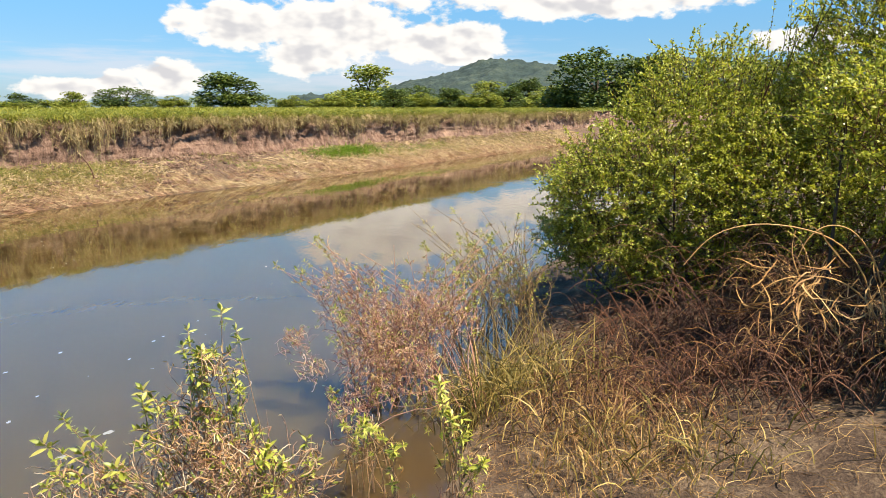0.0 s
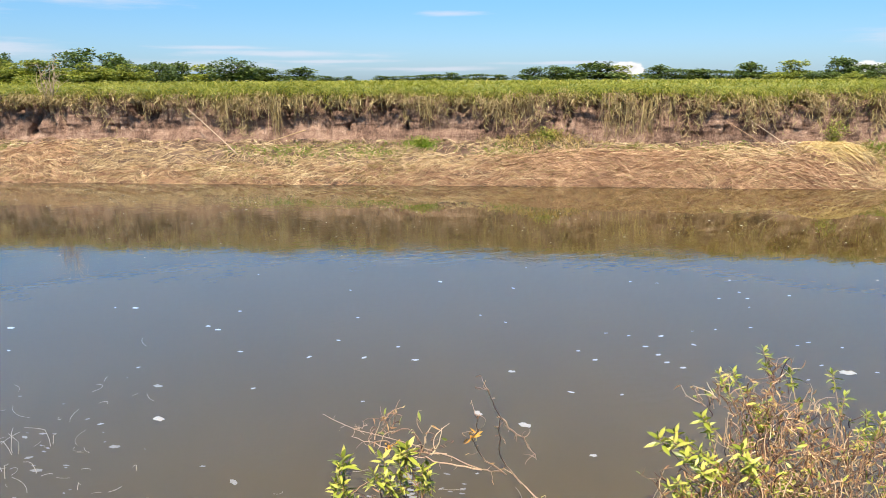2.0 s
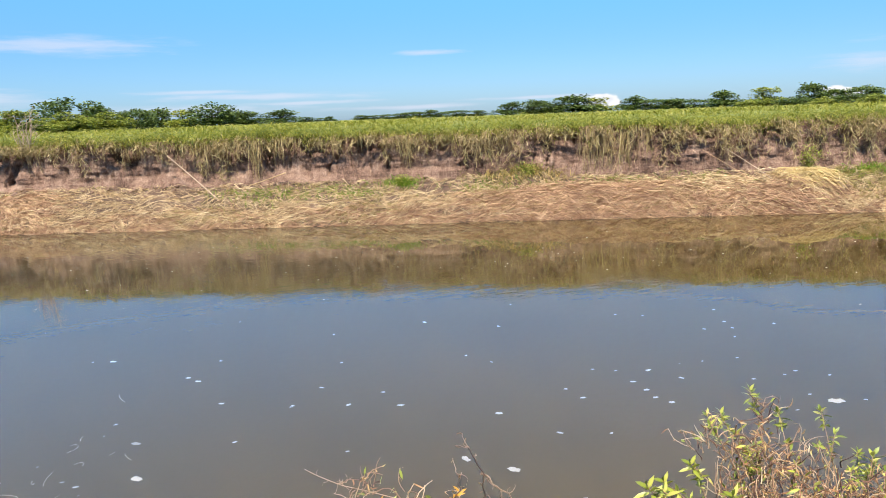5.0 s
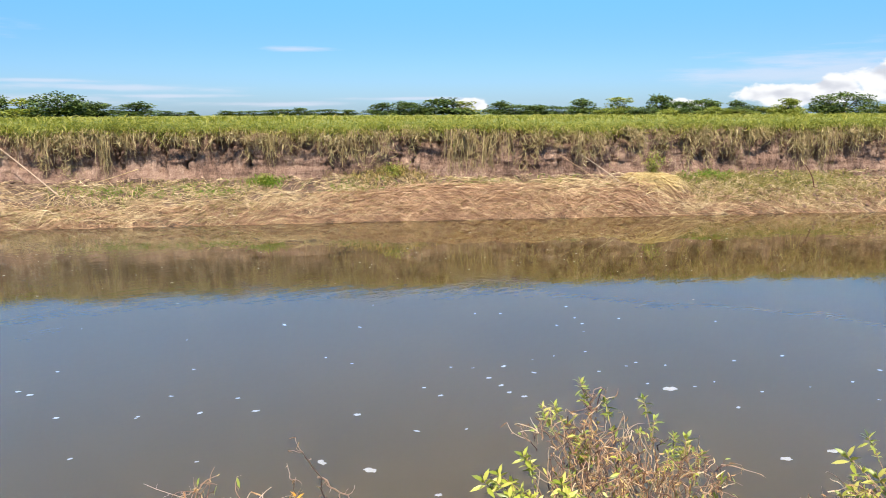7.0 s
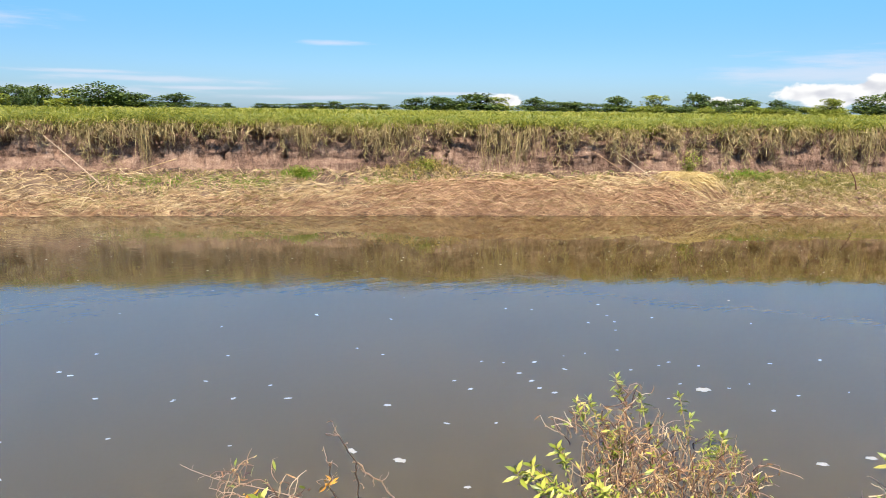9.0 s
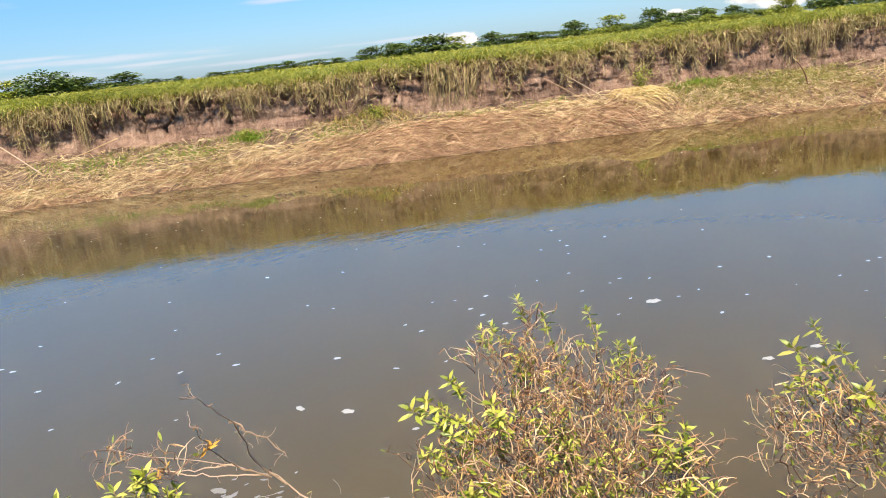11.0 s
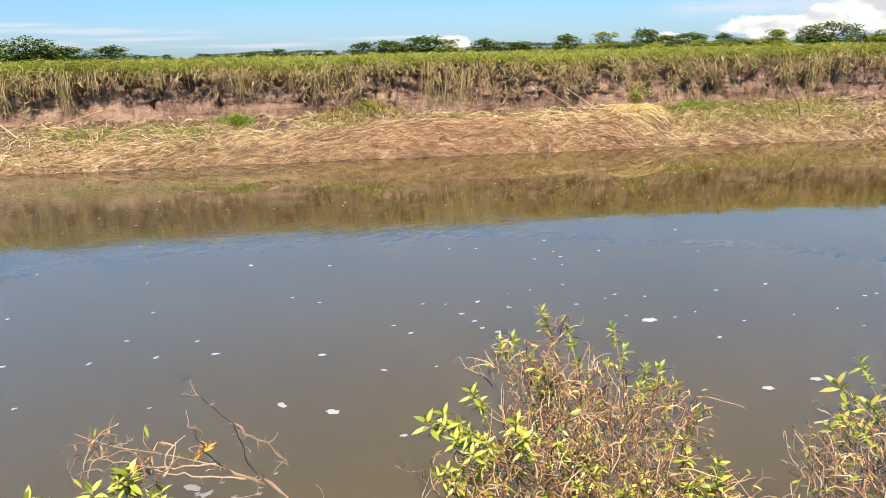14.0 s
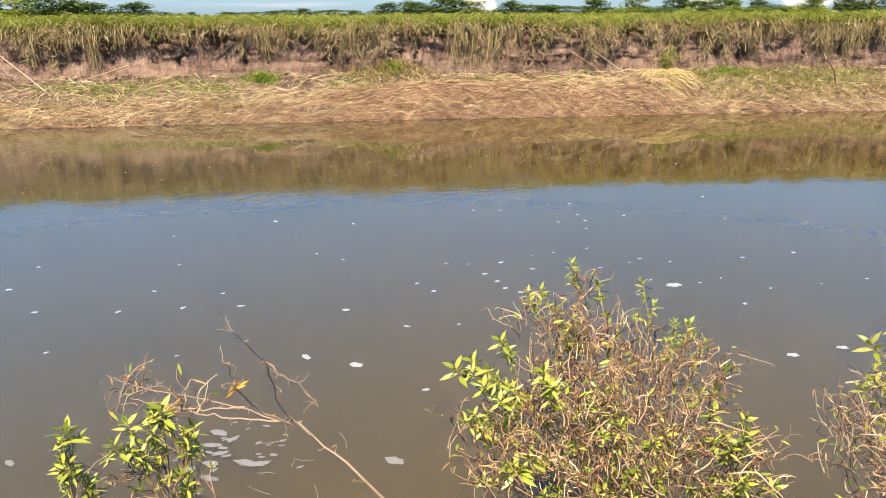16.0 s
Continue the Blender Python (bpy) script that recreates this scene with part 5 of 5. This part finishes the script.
def build_big_bush():
    """The big shrub on the near shore: limbs, leafy sprays and dead wood below."""
    place = np.array((3.0, 7.6, 0.4))
    base = thing("riverside_bush", place, "large dense green bush with small oval leaves", "bush")
    lobes = [(2.2, 7.5, 1.55, 1.15, 0.85), (3.0, 7.9, 2.25, 1.1, 0.85), (4.45, 7.0, 2.6, 1.05, 1.5), (3.3, 7.1, 1.55, 1.0, 0.8), (1.85, 7.9, 1.35, 0.7, 0.55), (4.2, 6.6, 1.6, 1.1, 0.9), (5.2, 6.9, 2.6, 1.3, 1.8), (4.3, 8.6, 1.9, 1.2, 0.95), (3.85, 4.15, 2.2, 0.85, 0.65), (4.1, 3.4, 2.2, 0.9, 0.7), (4.9, 4.9, 2.3, 1.2, 1.3), (1.93, 7.91, 0.77, 0.6, 0.42), (2.46, 7.32, 0.73, 0.6, 0.42), (1.54, 8.32, 0.86, 0.4, 0.38), (3.0, 4.95, 2.28, 0.42, 0.42), (3.2, 8.7, 0.95, 1.1, 0.5), (4.4, 7.6, 0.95, 1.0, 0.5)]
    lines, at, way = [], [], []
    spray = [(2.35, 7.5, 2.95), (2.75, 7.4, 3.12), (3.2, 7.3, 3.05), (1.9, 7.5, 2.7), (3.35, 6.7, 3.45), (3.2, 6.8, 3.2), (3.5, 6.6, 3.7)]
    f = np.linspace(0, 1, 7)[:, None]
    for cx, cy, cz, r, h in lobes:
        count = int((520 if cx < 3.9 else 400) * r * h + 90)
        d = unit(rng.normal(size=(count, 3)))
        d[:, 2] = np.abs(d[:, 2]) * np.where(rng.random(count) < 0.75, 1, -1)
        bumps = 1 + 0.22 * value_noise(d[:, 0] * 2.5 + cx, d[:, 1] * 2.5 + cy, d[:, 2] * 2.5)
        rim_at = np.array((cx, cy, cz)) + d * np.array((r, r, h)) * (bumps * (0.72 + 0.28 * rng.random(count)))[:, None]
        for p, q in zip(rim_at, d):
            long = 0.30 + 0.3 * rng.random()
            go = unit(q * 0.9 + rng.normal(size=3) * 0.45 + (0, 0, 0.35))
            line = p - go * long * 0.6 + go * long * f + np.array((0, 0, -0.12)) * f**2 * long
            lines.append(line)
            k = 40
            spot = rng.uniform(0.1, 1.0, k)
            at.append(np.stack([np.interp(spot, f[:, 0], line[:, c]) for c in range(3)], 1))
            way.append(go * 0.5 + rng.normal(size=(k, 3)) * 0.8 + (0, 0, 0.15))
    for tip in spray:
        foot = np.array(tip) - (0.1, -0.1, 0.7)
        for i in range(4):
            line = foot + (np.array(tip) + 0.10 * rng.normal(size=3) - foot) * f + 0.02 * rng.normal(size=(7, 3)) * f
            lines.append(line)
            spot = rng.uniform(0.2, 1.0, 26)
            at.append(np.stack([np.interp(spot, f[:, 0], line[:, c]) for c in range(3)], 1) + 0.012 * rng.normal(size=(26, 3)))
            way.append(rng.normal(size=(26, 3)) * 0.8 + (0, 0, 0.4))
    at, way, lines = np.concatenate(at) - place, np.concatenate(way), np.array(lines) - place
    part("foliage", mesh_of("foliage", *small_leaves(at, way, 0.024 + 0.022 * rng.random(len(at)), 0.010), M_BUSH), base, "small glossy oval leaves", "stuff")
    part("twig_tangle", mesh_of("twig_tangle", *tubes(lines, np.linspace(0.004, 0.0015, 7)[None] * np.ones((len(lines), 1)), 3), M_BROWN), base, "thin brown twigs", "stuff")
    for i, (cx, cy, cz, r, h) in enumerate(lobes):
        for j in range(2):
            near = 0.97 if cy < 5.5 else 0.33
            foot = np.array((0.2 * rng.normal() + (cx - place[0]) * near, 0.2 * rng.normal() + (cy - place[1]) * near, -0.25))
            tip = np.array((cx, cy, cz)) - place + 0.3 * rng.normal(size=3)
            limb = foot * (1 - f) + tip * f + np.array((0.05, 0.05, 0.15)) * np.sin(f * np.pi) * rng.normal()
            part("limb", mesh_of("limb", *tubes(limb[None], np.linspace(0.02, 0.007, 7)[None], 6), M_BARK, True), base)


build_big_bush()


def arcs(centre, spread, count, long, droop, k=8):
    """Loose arching lines from foots round a centre."""
    foot = np.array(centre) + rng.normal(size=(count, 3)) * np.array(spread)
    foot[:, 2] = near_ground(foot[:, 0], foot[:, 1]) - 0.01
    a = rng.random(count) * 2 * np.pi
    size = long * (0.4 + 0.8 * rng.random(count))
    out = np.stack([np.cos(a), np.sin(a), np.zeros(count)], 1) * (size * (0.3 + 0.7 * rng.random(count)))[:, None]
    f = np.linspace(0, 1, k)[None, :, None]
    high = (size * (0.5 + 0.6 * rng.random(count)))[:, None, None]
    path = foot[:, None] + out[:, None] * f + np.array((0, 0, 1.0)) * high * (1.6 * f - droop * f**2) + 0.005 * rng.normal(size=(count, k, 3))
    floor = near_ground(path[..., 0], path[..., 1]) + 0.01
    path[..., 2] = np.maximum(path[..., 2], floor)
    return path


def build_tangle():
    pieces = []
    for centre, spread, count, long in (((2.2, 6.2, 0.4), (0.5, 0.4, 0), 150, 0.7), ((3.0, 5.6, 0.5), (0.6, 0.4, 0), 200, 0.9), ((1.6, 6.6, 0.3), (0.4, 0.4, 0), 90, 0.5), ((2.4, 4.9, 0.5), (0.5, 0.3, 0), 420, 0.5), ((1.9, 4.6, 0.4), (0.45, 0.3, 0), 330, 0.36), ((2.7, 4.3, 0.5), (0.3, 0.25, 0), 330, 0.7), ((1.3, 5.0, 0.3), (0.4, 0.3, 0), 200, 0.3),
                                        ((3.4, 6.6, 0.5), (0.6, 0.5, 0), 260, 1.3), ((1.5, 5.3, 0.3), (0.5, 0.4, 0), 130, 0.5)):
        path = arcs(centre, spread, count, long, 1.15)
        pieces.append(tubes(path, np.linspace(0.0045, 0.0018, 8)[None] * (0.6 + 0.8 * rng.random((count, 1))), 3))
    stuff("dry_brushwood", joined(pieces), M_BROWN, "tangle of dry brown twigs under the bush", "brushwood")
    pieces = []
    for centre, count, long in (((2.6, 4.45, 0.5), 60, 1.0), ((2.85, 4.75, 0.5), 60, 1.1), ((3.1, 4.3, 0.5), 60, 0.9), ((2.1, 4.9, 0.5), 26, 0.9), ((3.0, 5.7, 0.6), 70, 1.3), ((3.2, 6.2, 0.6), 60, 1.5)):
        path = arcs(centre, (0.14, 0.12, 0), count * 3 // 4, long * 0.8, 1.42, 12)
        pieces.append(tubes(path, np.linspace(0.0036, 0.0015, 12)[None] * (0.6 + 0.8 * rng.random((count * 3 // 4, 1))), 4))
    stuff("arching_dry_grass", joined(pieces), M_TAN, "long arching tan dry grass stalks", "dry grass")
    for knots in (((2.95, 4.5, 0.62), (2.85, 4.5, 1.25), (2.52, 4.4, 1.60), (2.04, 4.4, 1.69), (1.72, 4.4, 1.62), (1.55, 4.4, 1.40)),
                  ((2.95, 4.3, 0.6), (2.85, 4.4, 1.08), (2.6, 4.4, 1.31), (2.3, 4.4, 1.34), (2.1, 4.4, 1.28), (2.02, 4.4, 1.14)),
                  ((2.81, 4.4, 0.62), (2.62, 4.4, 0.9), (2.43, 4.4, 1.12), (2.28, 4.4, 1.36), (2.24, 4.42, 1.5), (2.27, 4.44, 1.62)),
                  ((3.0, 4.5, 0.65), (2.92, 4.5, 1.3), (2.7, 4.5, 1.62), (2.5, 4.5, 1.66), (2.38, 4.5, 1.56), (2.33, 4.5, 1.42))):
        f = np.linspace(0, 5, 26)
        path = np.stack([np.interp(f, np.arange(6), np.array(knots)[:, c]) for c in range(3)], 1)
        for turn in range(6):
            path[1:-1] = 0.25 * path[:-2] + 0.5 * path[1:-1] + 0.25 * path[2:]
        ob = new("arching_stalk", mesh_of("arching_stalk", *tubes((path - path[0])[None], np.linspace(0.0065, 0.003, 26)[None], 6), M_TAN, True))
        ob.location = path[0]
        tagged(ob, "single long arched tan reed stalk", "stalk", "arching stalks")
    count = 90
    at = np.stack([rng.uniform(1.98, 2.9, count), 4.4 + 0.12 * rng.normal(size=count), rng.uniform(1.1, 1.5, count)], 1)
    droop = curly(at, np.array((-0.35, 0, -0.7)) + rng.normal(size=(count, 3)) * 0.35, 0.12 + 0.3 * rng.random(count), 0.35, 8)
    stuff("drooping_dry_leaves", ribbons(droop, np.array([0.6, 1, 1, 1, 0.9, 0.8, 0.6, 0.2])[None] * np.full((count, 1), 0.0045)), M_TAN, "dry tan reed leaves drooping from the arched stalks", "dry grass")


build_tangle()


def build_shore_grass():
    def patch(cx, cy, sx, sy, count, tall, half, lean=1.4):
        x, y = cx + rng.normal(size=count) * sx, cy + rng.normal(size=count) * sy
        z = np.maximum(near_ground(x, y), -0.05)
        a = rng.random(count) * 2 * np.pi
        h = tall * (0.4 + 0.8 * rng.random(count))
        out = np.stack([np.cos(a), np.sin(a), 0 * a], 1) * (h * lean * rng.random(count))[:, None]
        f = np.linspace(0, 1, 6)[None, :, None]
        path = np.stack([x, y, z], 1)[:, None] + np.array((0, 0, 1.0)) * h[:, None, None] * (1.3 * f - rng.uniform(0.2, 1.15, (count, 1, 1)) * f**2.6) + out[:, None] * f**1.4 + 0.004 * rng.normal(size=(count, 6, 3)) * f
        path[..., 2] = np.maximum(path[..., 2], z[:, None] + 0.008)
        return ribbons(path, half * np.array([0.8, 1, 1, 0.85, 0.6, 0.1])[None] * np.ones((count, 1)))
    stuff("river_grass", joined([patch(0.35, 5.5, 0.25, 0.28, 260, 0.5, 0.0036, 1.5), patch(0.7, 5.6, 0.32, 0.32, 300, 0.5, 0.0036, 1.5), patch(0.15, 5.1, 0.16, 0.2, 120, 0.4, 0.0036)]), M_GRASSCLUMP, "long-bladed green and straw river grass", "grass")
    stuff("dry_shore_grass", joined([patch(1.0, 4.9, 0.3, 0.4, 560, 0.22, 0.0024), patch(1.25, 4.0, 0.35, 0.25, 620, 0.12, 0.0022), patch(0.8, 4.1, 0.25, 0.3, 300, 0.14, 0.0022), patch(1.4, 4.5, 0.3, 0.35, 300, 0.18, 0.0022),
                                     patch(1.0, 3.5, 0.3, 0.25, 220, 0.12, 0.0022), patch(1.5, 5.3, 0.4, 0.35, 160, 0.24, 0.0022)]), M_SHORE, "dry tan grass on the muddy shore", "dry grass")
    stuff("fresh_shore_grass", joined([patch(1.2, 3.9, 0.35, 0.3, 130, 0.22, 0.0045), patch(1.0, 4.4, 0.3, 0.3, 70, 0.28, 0.0045), patch(1.5, 3.6, 0.25, 0.2, 60, 0.18, 0.0045)]), M_GRASSCLUMP, "fresh green grass on the muddy shore", "grass")
    count = 2600
    x, y = rng.uniform(0.2, 3.4, count), rng.uniform(2.6, 6.4, count)
    a = rng.random(count) * 6.28
    f = np.linspace(-0.5, 0.5, 5)[None, :]
    long = (0.05 + 0.25 * rng.random(count))[:, None]
    aa = a[:, None] + f * rng.normal(size=(count, 1))
    px, py = x[:, None] + np.cos(aa) * f * long, y[:, None] + np.sin(aa) * f * long
    pz = near_ground(px, py) + 0.008 + 0.015 * rng.random((count, 5))
    stuff("ground_litter", ribbons(np.stack([px, py, pz], -1), np.full((count, 5), 0.0011)), M_SHORE, "scattered dead stems on the mud", "litter")


build_shore_grass()


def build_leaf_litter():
    # dead leaves, coloured dark to stand for the shade below the bush
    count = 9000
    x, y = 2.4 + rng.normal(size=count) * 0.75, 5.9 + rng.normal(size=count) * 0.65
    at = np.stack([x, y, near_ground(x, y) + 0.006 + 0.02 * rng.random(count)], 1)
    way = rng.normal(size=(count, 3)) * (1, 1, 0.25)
    stuff("leaf_litter", leaves(at, way, 0.025 + 0.035 * rng.random(count), 0.009, 0.3, 0.2), M_LITTER, "dead leaves under the bush, darkened with its shade", "leaf litter")


build_leaf_litter()


# ---- foam on the water ----
def flake_mesh(seed, mat):
    """A thin ragged slab of foam about one across."""
    r = np.random.default_rng(seed)
    count = 14
    a = np.arange(count) * 2 * np.pi / count
    rad = 0.5 * (0.65 + 0.35 * r.random(count)) * np.where(np.arange(count) % 3 == 0, 0.85, 1.0)
    ring = np.stack([np.cos(a) * rad, np.sin(a) * rad * (0.35 + 0.3 * r.random())], 1)
    low, high = np.c_[ring, np.full(count, -0.02)], np.c_[ring * 0.88, 0.05 + 0.03 * r.random(count)]
    verts = np.concatenate([low, high, [[0, 0, 0.07]]])
    i, j = np.arange(count), (np.arange(count) + 1) % count
    tri = np.concatenate([np.stack([i, j, j + count], 1), np.stack([i, j + count, i + count], 1), np.stack([i + count, j + count, np.full(count, 2 * count)], 1)])
    return mesh_of("foam_flake", verts, tri, mat, True)


FLAKES = [flake_mesh(s, M_FOAM) for s in range(6)]
SCUM = [flake_mesh(s + 10, M_SCUM) for s in range(6)]


def flake(x, y, size, label="small white foam flake floating on the river", high=0.35, mat=None):
    ob = new("foam_flake", (SCUM if mat else FLAKES)[int(rng.integers(6))])
    ob.location = (x, y, 0.0)
    ob.rotation_euler = (0, 0, radians(60) + rng.normal() * 0.4)
    size *= 0.8
    ob.scale = (size, size, min(size * high, 0.05))
    tagged(ob, label, "foam", "foam flakes on the river")


RAFTS = [(-3.99, 4.96, 0.22), (-4.68, 1.78, 0.16), (-4.37, 2.0, 0.15), (-5.24, 2.4, 0.10), (-2.67, 4.5, 0.15), (-2.52, 4.89, 0.15), (-5.83, 1.75, 0.11), (-5.62, -0.4, 0.16), (-4.68, 2.62, 0.09),
         (-3.81, 2.19, 0.09), (-5.35, 4.14, 0.1), (-5.04, 4.26, 0.1), (-5.2, 3.82, 0.1), (-4.99, 3.79, 0.1), (-4.82, 3.74, 0.09), (-4.67, 3.78, 0.09), (-6.08, 1.36, 0.09), (-8.0, 3.0, 0.11),
         (-7.41, 0.26, 0.1), (-7.56, 0.19, 0.09), (-8.53, -0.47, 0.12), (-8.38, -1.64, 0.12), (-9.27, -3.19, 0.12), (-9.68, -2.97, 0.11), (-6.71, 0.37, 0.09), (-5.14, 3.2, 0.09)]
DOTS = [(-4.47, 2.96), (-6.6, 1.27), (-6.3, 0.9), (-7.16, 1.65), (-6.19, 1.73), (-5.24, 1.06), (-5.26, 4.76), (-5.65, 3.71), (-5.5, 3.87), (-5.38, 3.19), (-5.86, 5.86), (-6.79, 5.37), (-6.5, 6.26),
        (-5.73, 6.38), (-4.03, 4.53), (-5.15, 5.12), (-4.61, 5.12), (-4.39, 5.45), (-4.68, 4.79), (-7.37, 3.67), (-3.84, 5.44), (-3.82, 6.64), (-4.04, 6.11), (-4.94, 7.21), (-4.62, 5.28), (-4.19, 4.9),
        (-3.88, 5.19), (-3.38, 5.07), (-3.44, 5.56), (-3.03, 6.99), (-2.99, 7.14), (-2.61, 6.77), (-2.81, 7.7), (-6.08, 5.97), (-6.0, 5.57), (-3.05, 6.46), (-2.72, 7.28), (-6.99, 5.12), (-7.91, 0.56),
        (-6.72, -0.5), (-7.67, -1.58), (-7.46, -1.78), (-5.85, 0.33), (-5.71, -0.79), (-8.88, -2.88), (-9.18, -3.46), (-6.32, 0.92)]
for x, y, size in RAFTS:
    flake(x, y, size)
for x, y in DOTS:
    flake(x, y, 0.05 + 0.03 * rng.random())
for i in range(90):
    u, w = rng.uniform(-9, 20), rng.random()
    x, y = plan(u, -13.2 + 12.2 * w)
    flake(float(x), float(y), 0.02 + 0.03 * rng.random() ** 2 + 0.03 * w)


def build_far_foam():
    """Specks of foam near the far bank, too small to pick apart."""
    count, sides = 180, 7
    u, w = rng.uniform(-10, 22, count), 0.62 + 0.35 * rng.random(count)
    x, y = plan(u, -13.2 + 12.2 * w)
    a = np.arange(sides) * 2 * np.pi / sides
    size = (0.012 + 0.02 * rng.random(count))[:, None] * (0.7 + 0.5 * rng.random((count, sides)))
    ring = np.stack([x[:, None] + np.cos(a) * size * 0.6, y[:, None] + np.sin(a) * size, np.full((count, sides), -0.002)], -1)
    top = np.stack([x, y, np.full(count, 0.006)], -1)[:, None]
    i = np.arange(sides)
    tri = np.stack([i, (i + 1) % sides, np.full(sides, sides)], 1)
    verts = np.concatenate([ring, top], 1)
    stuff("foam_specks", (verts, (np.arange(count)[:, None, None] * (sides + 1) + tri[None]).reshape(-1, 3)), M_FOAM, "tiny white foam specks drifting on the river", "foam")


build_far_foam()
for i in range(34):
    w = rng.random()
    x, y = -4.12 + 0.42 * w + rng.normal() * 0.06, 0.72 + 0.62 * rng.random() - 0.1 * w
    ob = flake(x, y, 0.05 + 0.15 * rng.random() ** 2, "grey foam patch caught among the twigs", 0.12, M_SCUM)
for x, y, size in ((-3.30, 1.63, 0.17), (-4.51, -0.03, 0.12), (-3.55, 1.2, 0.07)):
    flake(x, y, size, "grey foam patch caught among the twigs", 0.12, M_SCUM)
for i in range(96):
    p, q = rng.normal() * 0.95, rng.normal() * 0.42
    x, y = -5.72 + 0.72 * p - 0.69 * q, -1.75 + 0.69 * p + 0.72 * q
    flake(x, y, 0.03 + 0.13 * rng.random() ** 2.2, "thin grey-white foam patch among floating twigs", 0.1, M_SCUM)


def build_snags():
    """Broken pale reed stems that stick out of the water, each kinked once."""
    for i in range(24):
        p, q = rng.normal() * 0.7, rng.normal() * 0.25
        x, y = -5.45 + 0.72 * p - 0.69 * q, -1.35 + 0.69 * p + 0.72 * q
        tall, a = 0.03 + 0.10 * rng.random(), rng.random() * 6.28
        lean = np.array((math.cos(a), math.sin(a), 0)) * tall * rng.random() * 1.6
        knee = lean * 0.5 + (0, 0, tall)
        tip = knee + unit(rng.normal(size=3) * (1, 1, 0.5)) * tall * (0.3 + rng.random())
        tip[2] = max(tip[2], 0.01)
        f = np.linspace(0, 1, 4)[:, None]
        path = np.concatenate([np.array((0, 0, -0.08)) * (1 - f) + knee * f, (knee * (1 - f) + tip * f)[1:]]) + 0.003 * rng.normal(size=(7, 3))
        ob = new("reed_snag", mesh_of("reed_snag", *tubes(path[None], np.linspace(0.0024, 0.0012, 7)[None], 4), M_SNAG, True))
        ob.location = (x, y, 0)
        tagged(ob, "broken pale reed stem standing in the water", "reed stem", "broken reed stems in the shallows")


build_snags()


def build_floating_twigs():
    count = 80
    x, y = -5.5 + rng.normal(size=count) * 0.7, -1.4 + rng.normal(size=count) * 0.6
    x[:20], y[:20] = -3.6 + rng.normal(size=20) * 0.35, 0.8 + rng.normal(size=20) * 0.35
    a, f = rng.random(count) * 6.28, np.linspace(0, 1, 6)[None]
    long = (0.05 + 0.16 * rng.random(count) ** 2)[:, None]
    aa = a[:, None] + 0.8 * f * rng.normal(size=(count, 1))
    path = np.stack([x[:, None] + np.cos(aa) * f * long, y[:, None] + np.sin(aa) * f * long, 0.004 + 0.10 * rng.random((count, 1)) ** 3 * f + 0 * aa], -1)
    stuff("floating_twigs", tubes(path, np.full((count, 6), 0.0013), 3), M_SNAG, "thin pale twigs floating at the shore", "twigs")


build_floating_twigs()
